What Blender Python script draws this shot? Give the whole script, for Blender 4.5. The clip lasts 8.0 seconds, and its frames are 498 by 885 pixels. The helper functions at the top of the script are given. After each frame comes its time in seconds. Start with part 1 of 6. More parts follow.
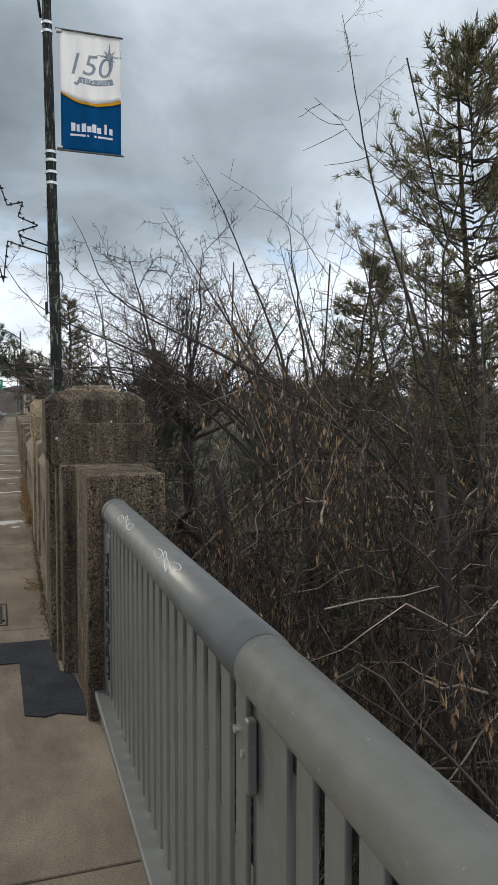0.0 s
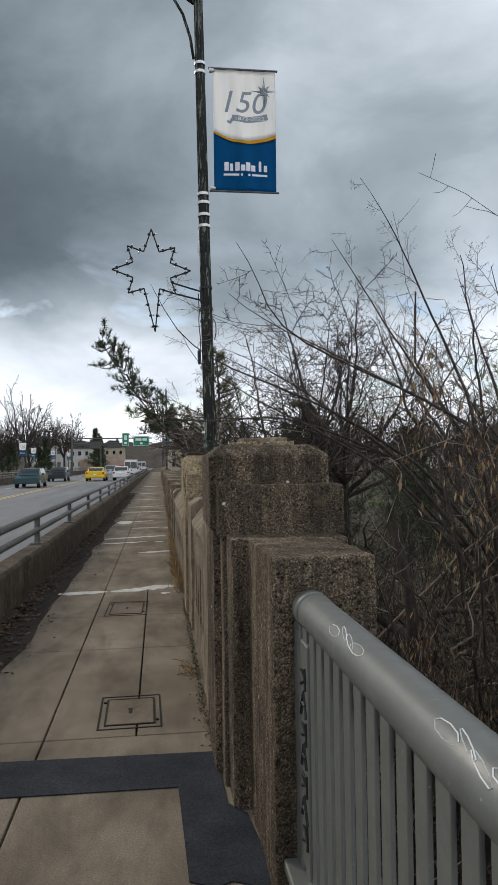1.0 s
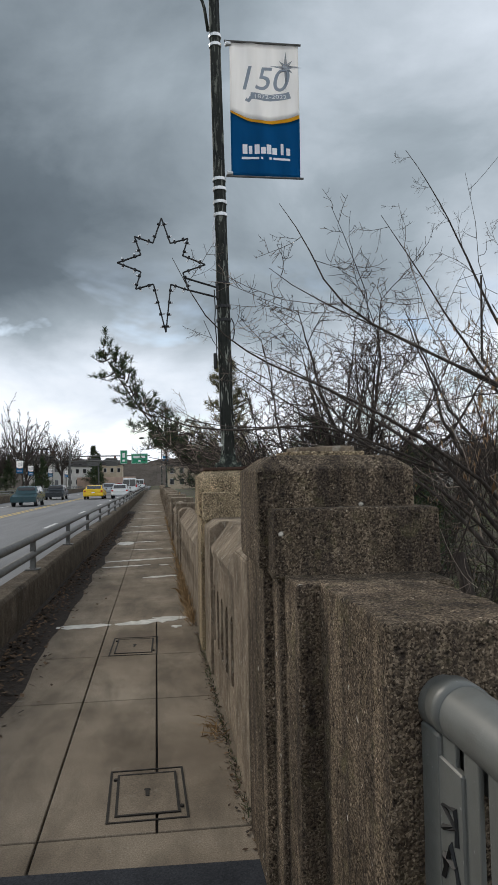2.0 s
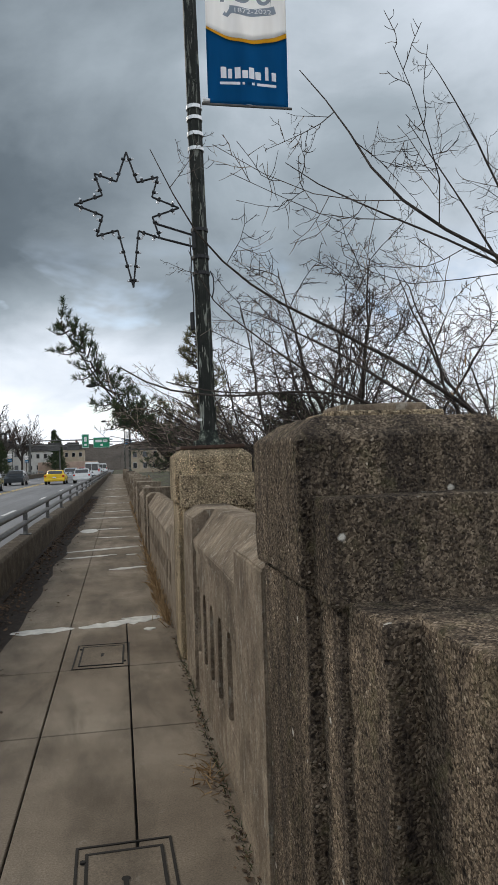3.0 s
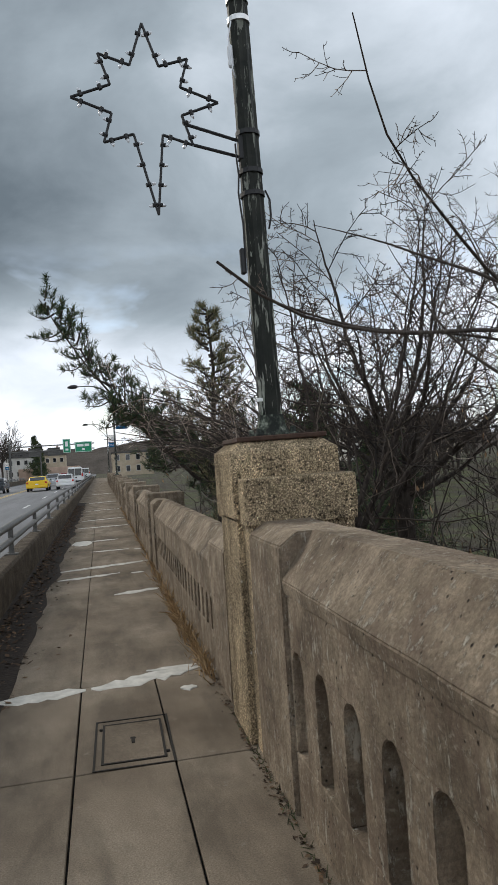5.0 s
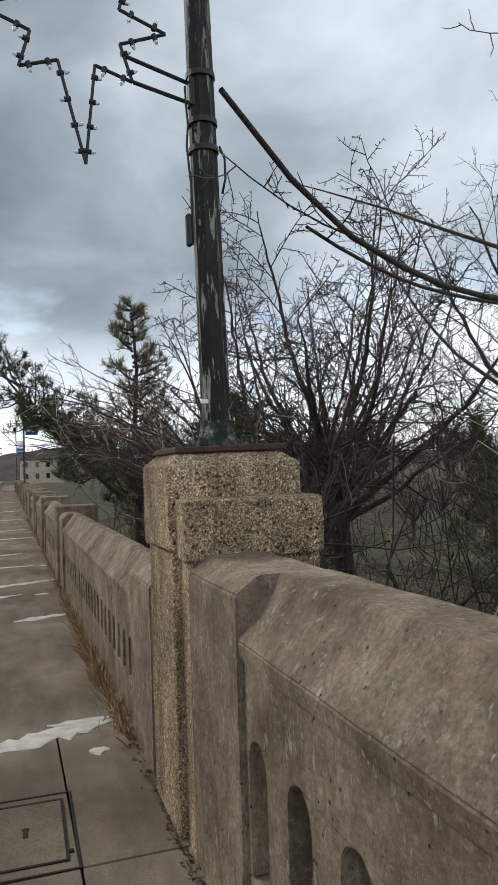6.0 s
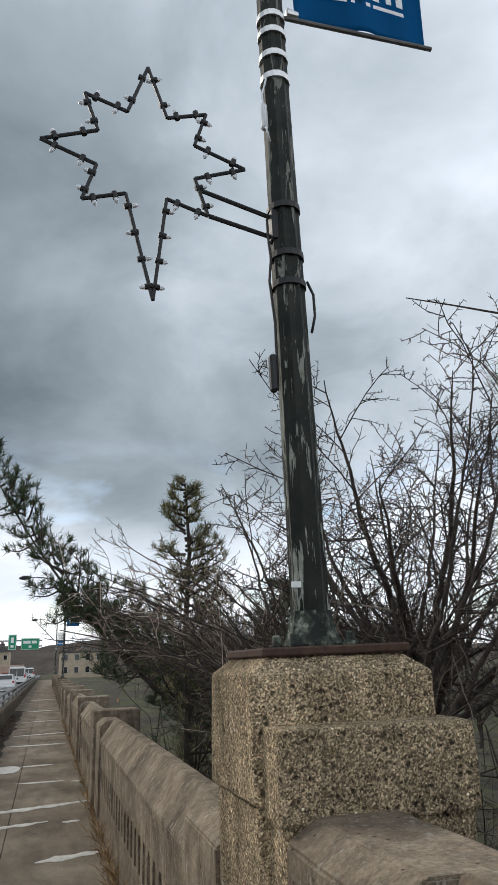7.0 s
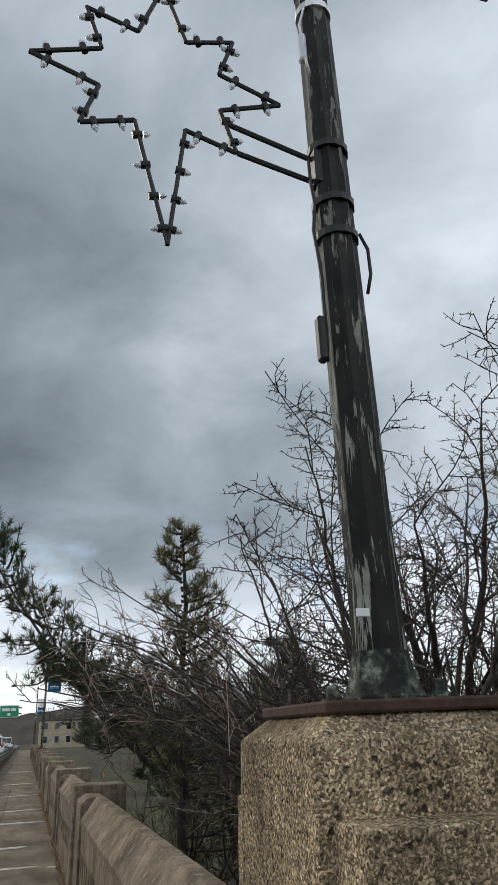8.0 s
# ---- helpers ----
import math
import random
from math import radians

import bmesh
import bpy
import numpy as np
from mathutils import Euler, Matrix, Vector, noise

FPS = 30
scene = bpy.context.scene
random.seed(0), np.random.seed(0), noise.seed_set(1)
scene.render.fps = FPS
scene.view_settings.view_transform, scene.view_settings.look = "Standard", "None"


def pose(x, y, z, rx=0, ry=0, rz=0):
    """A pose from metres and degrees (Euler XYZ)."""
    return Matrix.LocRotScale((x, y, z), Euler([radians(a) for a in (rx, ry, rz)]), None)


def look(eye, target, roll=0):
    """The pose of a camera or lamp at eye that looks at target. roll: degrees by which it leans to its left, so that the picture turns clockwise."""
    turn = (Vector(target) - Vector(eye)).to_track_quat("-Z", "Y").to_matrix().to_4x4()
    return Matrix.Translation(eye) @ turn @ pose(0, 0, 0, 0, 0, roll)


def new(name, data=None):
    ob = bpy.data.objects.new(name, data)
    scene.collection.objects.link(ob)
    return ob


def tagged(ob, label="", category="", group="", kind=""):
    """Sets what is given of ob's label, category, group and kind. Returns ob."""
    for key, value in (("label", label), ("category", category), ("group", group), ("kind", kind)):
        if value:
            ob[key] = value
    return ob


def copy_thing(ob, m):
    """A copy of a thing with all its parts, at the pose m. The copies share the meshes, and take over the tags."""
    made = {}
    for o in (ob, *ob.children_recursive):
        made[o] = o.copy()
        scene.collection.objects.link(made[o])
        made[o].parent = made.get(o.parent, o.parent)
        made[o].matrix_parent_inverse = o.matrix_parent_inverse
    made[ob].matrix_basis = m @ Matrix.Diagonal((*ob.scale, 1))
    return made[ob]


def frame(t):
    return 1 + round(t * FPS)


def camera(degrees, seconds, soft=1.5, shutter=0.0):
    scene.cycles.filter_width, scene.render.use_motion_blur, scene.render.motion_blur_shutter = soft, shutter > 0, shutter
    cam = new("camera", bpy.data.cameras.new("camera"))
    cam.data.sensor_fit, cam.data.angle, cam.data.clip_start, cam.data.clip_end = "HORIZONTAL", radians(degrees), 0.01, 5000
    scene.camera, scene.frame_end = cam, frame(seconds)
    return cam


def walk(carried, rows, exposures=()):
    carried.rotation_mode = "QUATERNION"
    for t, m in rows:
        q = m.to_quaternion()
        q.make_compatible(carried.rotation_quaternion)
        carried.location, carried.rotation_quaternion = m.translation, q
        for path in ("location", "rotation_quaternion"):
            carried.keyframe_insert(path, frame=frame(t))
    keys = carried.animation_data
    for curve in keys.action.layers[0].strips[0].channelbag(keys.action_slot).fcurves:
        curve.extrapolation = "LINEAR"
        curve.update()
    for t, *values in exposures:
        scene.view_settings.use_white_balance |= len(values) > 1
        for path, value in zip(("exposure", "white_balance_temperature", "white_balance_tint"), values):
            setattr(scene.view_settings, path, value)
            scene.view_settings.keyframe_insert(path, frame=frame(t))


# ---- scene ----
cam = camera(38.4, 8.0)
PATH = [
    (0, (-0.03, -0.082, 1.603), (0.594, 1.816, 1.507), -0.0),
    (0.5, (-0.059, 0.409, 1.602), (0.398, 2.356, 1.568), -1.1),
    (1, (-0.102, 0.933, 1.622), (0.15, 2.916, 1.677), -0.8),
    (1.5, (-0.18, 1.378, 1.644), (0.052, 3.352, 1.858), -1.9),
    (1.7, (-0.208, 1.572, 1.629), (0.032, 3.55, 1.807), -1.4),
    (2.8, (-0.276, 2.713, 1.61), (0.058, 4.685, 1.609), -1.7),
    (3, (-0.287, 2.909, 1.6), (0.073, 4.876, 1.652), -1.8),
    (3.5, (-0.334, 3.39, 1.618), (-0.018, 5.362, 1.717), -1.1),
    (4, (-0.424, 3.879, 1.613), (-0.049, 5.844, 1.631), -1.8),
    (4.5, (-0.488, 4.353, 1.615), (-0.202, 6.332, 1.668), -2.8),
    (5, (-0.559, 4.787, 1.611), (-0.148, 6.744, 1.658), -3.8),
    (5.2, (-0.571, 4.973, 1.619), (-0.035, 6.899, 1.647), -2.7),
    (6.3, (-0.487, 5.874, 1.638), (0.157, 7.765, 1.745), -2.1),
    (6.5, (-0.483, 6.045, 1.646), (0.135, 7.941, 1.8), -3.0),
    (7, (-0.466, 6.454, 1.695), (0.05, 8.294, 2.284), -1.8),
    (7.5, (-0.451, 6.833, 1.693), (0.064, 8.59, 2.498), -1.6),
    (8, (-0.429, 7.211, 1.679), (0.106, 8.986, 2.43), -1.7),
]
walk(cam, [(t, look(eye, target, roll)) for t, eye, target, roll in PATH], [(0, 0.24), (0.7, 0.12), (1.5, 0.02), (3.5, 0.08), (4.5, 0.13), (5.2, 0.16), (6.5, 0.20), (7.0, 0.16), (7.5, 0.0), (8, -0.04)])

# ---- light and sky ----
SUN_ELEV, SUN_AZ = 34.0, -38.0
world = bpy.data.worlds.new("overcast_sky")
scene.world = world
world.use_nodes = True


class Nodes:
    """Short hand for a node tree."""

    def __init__(self, tree):
        self.tree = tree
        tree.nodes.clear()

    def add(self, kind, **values):
        node = self.tree.nodes.new(kind)
        for key, value in values.items():
            if key in ("noise_dimensions", "blend_type", "data_type", "operation", "sky_type", "sun_disc", "feature", "interpolation_type", "wave_type", "bands_direction", "distance"):
                if key == "noise_dimensions":
                    node.noise_dimensions = value
                elif key == "blend_type":
                    node.blend_type = value
                elif key == "data_type":
                    node.data_type = value
                elif key == "operation":
                    node.operation = value
                elif key == "feature":
                    node.feature = value
                elif key == "interpolation_type":
                    node.interpolation_type = value
        return node

    def link(self, a, b):
        self.tree.links.new(a, b)

    def put(self, socket, value):
        if isinstance(value, bpy.types.NodeSocket):
            self.link(value, socket)
        elif value is not None:
            socket.default_value = value

    def math(self, op, a, b=None, c=None, clamp=False):
        n = self.add("ShaderNodeMath", operation=op)
        n.use_clamp = clamp
        for s, v in zip(n.inputs, (a, b, c)):
            self.put(s, v)
        return n.outputs[0]

    def mix(self, fac, a, b, blend="MIX"):
        n = self.add("ShaderNodeMix", data_type="RGBA", blend_type=blend)
        self.put(n.inputs[0], fac)
        for s, v in ((n.inputs[6], a), (n.inputs[7], b)):
            self.put(s, (*v, 1.0) if isinstance(v, tuple) and len(v) == 3 else v)
        return n.outputs[2]

    def noise(self, vec, scale, detail=5.0, rough=0.55, warp=0.0):
        n = self.add("ShaderNodeTexNoise", noise_dimensions="3D")
        if vec is not None:
            self.link(vec, n.inputs["Vector"])
        n.inputs["Scale"].default_value, n.inputs["Detail"].default_value = scale, detail
        n.inputs["Roughness"].default_value, n.inputs["Distortion"].default_value = rough, warp
        return n.outputs[0]

    def voronoi(self, vec, scale, feature="F1"):
        n = self.add("ShaderNodeTexVoronoi", feature=feature)
        self.link(vec, n.inputs["Vector"])
        n.inputs["Scale"].default_value = scale
        return n

    def ramp(self, fac, *stops):
        n = self.add("ShaderNodeValToRGB")
        self.link(fac, n.inputs[0])
        el = n.color_ramp.elements
        while len(el) < len(stops):
            el.new(0.5)
        for e, (at, col) in zip(el, stops):
            e.position = at
            e.color = (*col, 1.0) if isinstance(col, tuple) else (col, col, col, 1.0)
        return n.outputs[0]

    def scaled(self, vec, x, y, z):
        n = self.add("ShaderNodeMapping")
        self.link(vec, n.inputs[0])
        n.inputs["Scale"].default_value = (x, y, z)
        return n.outputs[0]


def build_sky():
    n = Nodes(world.node_tree)
    out, bg = n.add("ShaderNodeOutputWorld"), n.add("ShaderNodeBackground")
    sky = n.add("ShaderNodeTexSky")
    sky.sky_type, sky.sun_disc = "NISHITA", False
    sky.sun_elevation, sky.sun_rotation = radians(SUN_ELEV), radians(SUN_AZ)
    way = n.add("ShaderNodeTexCoord").outputs["Generated"]
    sep = n.add("ShaderNodeSeparateXYZ")
    n.link(way, sep.inputs[0])
    x, y, z = sep.outputs
    up = n.math("MAXIMUM", z, 0.0)
    flat = n.math("ADD", up, 0.42)
    com = n.add("ShaderNodeCombineXYZ")
    n.link(n.math("DIVIDE", x, flat), com.inputs[0])
    n.link(n.math("DIVIDE", y, flat), com.inputs[1])
    com.inputs[2].default_value = 3.7
    big = n.noise(com.outputs[0], 0.95, 3.0, 0.5, 0.2)
    small = n.noise(com.outputs[0], 3.2, 7.0, 0.56, 0.25)
    mass = n.math("ADD", n.math("MULTIPLY", big, 0.65), n.math("MULTIPLY", small, 0.35))
    # the deck of cloud is thin and broken towards the horizon, the east and the south
    low = n.ramp(z, (0.0, 0.10), (0.07, 0.12), (0.16, 0.26), (0.27, 0.95), (0.36, 0.95), (0.48, 0.76), (0.62, 0.62), (1.0, 0.5))
    side = n.ramp(n.math("MULTIPLY_ADD", x, 0.5, 0.5), (0.42, 0.96), (0.56, 0.95), (0.66, 0.68), (0.74, 0.42), (0.9, 0.34))
    south = n.ramp(n.math("MULTIPLY_ADD", y, 0.5, 0.5), (0.15, 0.25), (0.5, 0.95))
    thick = n.math("MULTIPLY", n.math("MULTIPLY", low, side), south)
    dens = n.math("ADD", n.math("MULTIPLY", thick, 0.8), n.math("MULTIPLY_ADD", mass, 1.75, -0.87), clamp=True)
    cloud = n.ramp(dens, (0.0, (0.96, 1.0, 1.06)), (0.22, (0.68, 0.745, 0.83)), (0.5, (0.325, 0.382, 0.432)), (0.8, (0.128, 0.160, 0.190)), (1.0, (0.088, 0.112, 0.136)))
    gap = n.ramp(n.noise(com.outputs[0], 2.6, 5.0, 0.6, 0.3), (0.52, 0.0), (0.62, 1.0))
    gap = n.math("MULTIPLY", gap, n.ramp(z, (0.0, 0.0), (0.05, 1.0), (0.2, 1.0), (0.3, 0.0)))
    blue = n.mix(1.0, sky.outputs[0], (0.12, 0.12, 0.12), "MULTIPLY")
    col = n.mix(n.math("MULTIPLY", gap, 0.7), cloud, blue)
    n.link(col, bg.inputs[0])
    bg.inputs[1].default_value = 1.1
    n.link(bg.outputs[0], out.inputs[0])


build_sky()
sun = new("sun", bpy.data.lights.new("sun", "SUN"))
sun.data.energy, sun.data.angle, sun.data.color = 1.45, radians(16), (1.0, 0.915, 0.80)
sun.matrix_world = look((0, 0, 30), (-math.sin(radians(SUN_AZ)) * 30, -math.cos(radians(SUN_AZ)) * 30, 30 - 30 * math.tan(radians(SUN_ELEV))))


# ---- materials ----
def material(name, build, rough=0.85, metal=0.0, spec=0.4, thin=0.0):
    mat = bpy.data.materials.new(name)
    mat.use_nodes = True
    n = Nodes(mat.node_tree)
    out, bsdf = n.add("ShaderNodeOutputMaterial"), n.add("ShaderNodeBsdfPrincipled")
    bsdf.inputs["Roughness"].default_value, bsdf.inputs["Metallic"].default_value = rough, metal
    bsdf.inputs["Specular IOR Level"].default_value = spec
    n.link(bsdf.outputs[0], out.inputs[0])
    place = n.add("ShaderNodeNewGeometry").outputs["Position"]
    got = build(n, place)
    col, height, depth = got[0], got[1] if len(got) > 1 else None, got[2] if len(got) > 2 else 0.002
    if len(got) > 3:
        n.put(bsdf.inputs["Roughness"], got[3])
    n.put(bsdf.inputs["Base Color"], (*col, 1.0) if isinstance(col, tuple) else col)
    if thin:
        glow, both = n.add("ShaderNodeBsdfTranslucent"), n.add("ShaderNodeMixShader")
        n.put(glow.inputs[0], (*col, 1.0) if isinstance(col, tuple) else col)
        both.inputs[0].default_value = thin
        n.link(bsdf.outputs[0], both.inputs[1])
        n.link(glow.outputs[0], both.inputs[2])
        n.link(both.outputs[0], out.inputs[0])
    if height is not None:
        bump = n.add("ShaderNodeBump")
        bump.inputs["Strength"].default_value, bump.inputs["Distance"].default_value = 0.9, depth
        n.link(height, bump.inputs["Height"])
        n.link(bump.outputs[0], bsdf.inputs["Normal"])
    return mat


def exposed_aggregate(crust, tint):
    """Worn concrete full of small stones; crust is black weathering plus some painted shade."""
    def build(n, p):
        warp = n.noise(p, 34.0, 3.0, 0.6)
        com = n.add("ShaderNodeVectorMath")
        com.operation = "ADD"
        n.link(p, com.inputs[0])
        n.link(n.math("MULTIPLY", warp, 0.022), com.inputs[1])
        q = com.outputs[0]
        stones, fine = n.voronoi(q, 92.0), n.voronoi(q, 190.0)
        tone = n.ramp(stones.outputs["Color"], (0.0, (0.016, 0.014, 0.013)), (0.30, (0.06, 0.05, 0.041)), (0.55, (0.16, 0.137, 0.106)), (0.80, (0.30, 0.262, 0.205)), (1.0, (0.62, 0.58, 0.51)))
        grit = n.ramp(fine.outputs["Color"], (0.0, (0.018, 0.015, 0.013)), (0.5, (0.11, 0.093, 0.072)), (1.0, (0.32, 0.28, 0.22)))
        pebble = n.ramp(stones.outputs["Distance"], (0.28, 1.0), (0.52, 0.0))
        shown = n.math("MULTIPLY", pebble, n.ramp(n.noise(p, 17.0, 4.0, 0.6), (0.38, 0.25), (0.55, 1.0)))
        col = n.mix(shown, grit, tone)
        hole = n.math("MULTIPLY", n.ramp(n.voronoi(q, 44.0).outputs["Color"], (0.72, 0.0), (0.76, 1.0)), n.ramp(n.voronoi(q, 44.0).outputs["Distance"], (0.18, 1.0), (0.42, 0.0)))
        col = n.mix(n.math("MULTIPLY", hole, 0.85), col, (0.014, 0.012, 0.011))
        flakes = n.voronoi(q, 30.0)
        chip = n.math("MULTIPLY", n.ramp(flakes.outputs["Color"], (0.90, 0.0), (0.92, 1.0)), n.ramp(flakes.outputs["Distance"], (0.16, 1.0), (0.34, 0.0)))
        stain = n.ramp(n.noise(n.scaled(p, 1, 1, 0.4), 3.6, 6.0, 0.68), (0.33, 0.55), (0.52, 1.15), (0.68, 1.8))
        col = n.mix(1.0, n.mix(1.0, col, tint, "MULTIPLY"), stain, "MULTIPLY")
        # black streaks: weathering, strengthened on the first pier to darken it like shade
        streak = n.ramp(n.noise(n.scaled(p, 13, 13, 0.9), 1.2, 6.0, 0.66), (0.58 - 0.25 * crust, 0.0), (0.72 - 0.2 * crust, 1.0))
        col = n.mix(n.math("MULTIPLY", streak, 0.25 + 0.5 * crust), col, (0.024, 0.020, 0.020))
        col = n.mix(chip, col, (0.66, 0.62, 0.54))
        moss = n.ramp(n.noise(p, 11.0, 5.0, 0.65), (0.56, 0.0), (0.70, 1.0))
        col = n.mix(n.math("MULTIPLY", moss, 0.25), col, (0.20, 0.185, 0.085))
        h = n.math("SUBTRACT", n.math("ADD", n.math("MULTIPLY", shown, 0.8), n.math("MULTIPLY", n.noise(p, 75.0, 5.0, 0.7), 0.8)), n.math("MULTIPLY", hole, 0.9))
        return col, h, 0.011
    return build


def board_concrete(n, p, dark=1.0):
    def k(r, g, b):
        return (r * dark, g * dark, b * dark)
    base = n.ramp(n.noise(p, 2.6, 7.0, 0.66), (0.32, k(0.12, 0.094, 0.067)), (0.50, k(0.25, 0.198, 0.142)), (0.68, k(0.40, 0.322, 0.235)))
    grain = n.ramp(n.noise(p, 60.0, 6.0, 0.75), (0.3, 0.55), (0.7, 1.38))
    col = n.mix(1.0, base, grain, "MULTIPLY")
    streak = n.ramp(n.noise(n.scaled(p, 11, 11, 2.2), 1.2, 7.0, 0.72, 0.3), (0.47, 0.0), (0.62, 1.0))
    col = n.mix(n.math("MULTIPLY", streak, 0.40), col, k(0.080, 0.056, 0.043))
    blot = n.ramp(n.noise(p, 6.5, 9.0, 0.74), (0.47, 0.0), (0.60, 1.0))
    col = n.mix(n.math("MULTIPLY", blot, 0.5), col, k(0.12, 0.083, 0.062))
    scuff = n.ramp(n.noise(n.scaled(p, 1, 1, 2.0), 19.0, 8.0, 0.75), (0.57, 0.0), (0.66, 1.0))
    col = n.mix(n.math("MULTIPLY", scuff, 0.5), col, k(0.42, 0.375, 0.30))
    lime = n.ramp(n.noise(n.scaled(p, 24, 24, 9), 1.0, 8.0, 0.74), (0.56, 0.0), (0.63, 1.0))
    col = n.mix(n.math("MULTIPLY", lime, 0.6), col, k(0.50, 0.46, 0.38))
    moss = n.ramp(n.noise(p, 5.5, 6.0, 0.7), (0.58, 0.0), (0.70, 1.0))
    col = n.mix(n.math("MULTIPLY", moss, 0.16), col, k(0.12, 0.105, 0.055))
    pit = n.ramp(n.voronoi(p, 26.0).outputs["Distance"], (0.08, 1.0), (0.17, 0.0))
    pits = n.math("MULTIPLY", pit, n.ramp(n.noise(p, 6.0, 3.0), (0.47, 0.0), (0.56, 1.0)))
    col = n.mix(pits, col, (0.04, 0.033, 0.027))
    h = n.math("SUBTRACT", n.math("ADD", n.noise(p, 24.0, 7.0, 0.7), n.math("MULTIPLY", lime, 0.25)), n.math("MULTIPLY", pits, 0.8))
    return col, h, 0.010


# parapet concrete at 0.40 tone: dirt, and the wall's shadow put into the colour
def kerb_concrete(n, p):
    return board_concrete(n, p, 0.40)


def walk_concrete(n, p):
    base = n.ramp(n.noise(p, 0.9, 6.0, 0.6), (0.3, (0.136, 0.107, 0.079)), (0.52, (0.225, 0.183, 0.138)), (0.72, (0.31, 0.26, 0.20)))
    grain = n.ramp(n.noise(p, 120.0, 4.0, 0.75), (0.3, 0.6), (0.7, 1.42))
    col = n.mix(1.0, base, grain, "MULTIPLY")
    stain = n.ramp(n.noise(n.scaled(p, 1.6, 0.5, 1), 1.7, 5.0, 0.65, 0.3), (0.44, 0.0), (0.64, 1.0))
    col = n.mix(n.math("MULTIPLY", stain, 0.6), col, (0.088, 0.072, 0.055))
    speck = n.ramp(n.voronoi(p, 45.0).outputs["Distance"], (0.03, 1.0), (0.09, 0.0))
    col = n.mix(n.math("MULTIPLY", speck, 0.55), col, (0.05, 0.04, 0.032))
    spot = n.ramp(n.noise(p, 9.0, 6.0, 0.7), (0.62, 0.0), (0.72, 1.0))
    col = n.mix(n.math("MULTIPLY", spot, 0.4), col, (0.33, 0.30, 0.26))
    return col, n.noise(p, 90.0, 5.0, 0.7), 0.002


def worn_asphalt(n, p):
    base = n.ramp(n.noise(n.scaled(p, 1.0, 0.08, 1), 1.2, 5.0, 0.6), (0.3, (0.12, 0.122, 0.128)), (0.7, (0.19, 0.192, 0.2)))
    grain = n.ramp(n.noise(p, 40.0, 4.0, 0.7), (0.3, 0.8), (0.7, 1.2))
    return n.mix(1.0, base, grain, "MULTIPLY"), n.noise(p, 60.0, 4.0), 0.003


def tar_patch(n, p):
    base = n.ramp(n.noise(p, 3.0, 5.0, 0.6), (0.3, (0.020, 0.022, 0.027)), (0.7, (0.042, 0.045, 0.052)))
    grit = n.ramp(n.voronoi(p, 130.0).outputs["Color"], (0.0, 0.7), (1.0, 1.5))
    return n.mix(1.0, base, grit, "MULTIPLY"), n.noise(p, 110.0, 4.0), 0.003


def plain(col, vary=0.18, scale=20.0, bump=0.0006, fine=120.0):
    def build(n, p):
        k = n.ramp(n.noise(p, scale, 5.0, 0.6), (0.25, 1.0 - vary), (0.75, 1.0 + vary))
        return n.mix(1.0, col, k, "MULTIPLY"), n.noise(p, fine, 3.0), bump
    return build


def rail_paint(n, p):
    k = n.ramp(n.noise(p, 6.0, 5.0, 0.6), (0.25, 0.86), (0.75, 1.12))
    col = n.mix(1.0, (0.140, 0.143, 0.132), k, "MULTIPLY")
    dirt = n.ramp(n.noise(n.scaled(p, 22, 22, 1.2), 1.0, 4.0, 0.6), (0.52, 0.0), (0.75, 1.0))
    col = n.mix(n.math("MULTIPLY", dirt, 0.4), col, (0.10, 0.096, 0.086))
    chip = n.ramp(n.noise(p, 75.0, 2.0, 0.5), (0.73, 0.0), (0.76, 1.0))
    col = n.mix(n.math("MULTIPLY", chip, 0.5), col, (0.42, 0.42, 0.41))
    return col, n.noise(p, 240.0, 2.0), 0.0005, n.ramp(n.noise(p, 14.0, 3.0), (0.3, 0.34), (0.7, 0.5))


def peeling_paint(n, p):
    dark = n.ramp(n.noise(p, 8.0, 4.0), (0.3, (0.010, 0.012, 0.010)), (0.7, (0.030, 0.032, 0.026)))
    flake = n.ramp(n.noise(n.scaled(p, 3.4, 3.4, 0.45), 8.0, 6.0, 0.68, 0.5), (0.55, 0.0), (0.575, 1.0))
    sep = n.add("ShaderNodeSeparateXYZ")
    n.link(p, sep.inputs[0])
    lower = n.ramp(n.math("MULTIPLY", sep.outputs[2], 0.1), (0.17, 1.0), (0.26, 0.75), (0.45, 0.45))
    pale = n.ramp(n.noise(p, 24.0, 4.0), (0.3, (0.26, 0.27, 0.22)), (0.55, (0.40, 0.41, 0.36)), (0.75, (0.16, 0.21, 0.14)))
    worn = n.math("MULTIPLY", flake, lower)
    return n.mix(worn, dark, pale), n.math("SUBTRACT", n.noise(p, 60.0, 3.0), worn), 0.002, n.ramp(flake, (0.0, 0.6), (1.0, 0.9))


def verdigris(n, p):
    col = n.ramp(n.noise(p, 20.0, 6.0, 0.65), (0.44, (0.014, 0.017, 0.014)), (0.54, (0.06, 0.072, 0.055)), (0.62, (0.24, 0.26, 0.21)), (0.75, (0.42, 0.42, 0.37)))
    return col, n.noise(p, 50.0, 5.0), 0.004


def bark(n, p):
    col = n.ramp(n.noise(n.scaled(p, 1, 1, 0.25), 26.0, 6.0, 0.65), (0.3, (0.028, 0.022, 0.018)), (0.6, (0.075, 0.06, 0.05)), (0.8, (0.14, 0.12, 0.10)))
    return col, n.noise(n.scaled(p, 1, 1, 0.3), 60.0, 4.0), 0.01


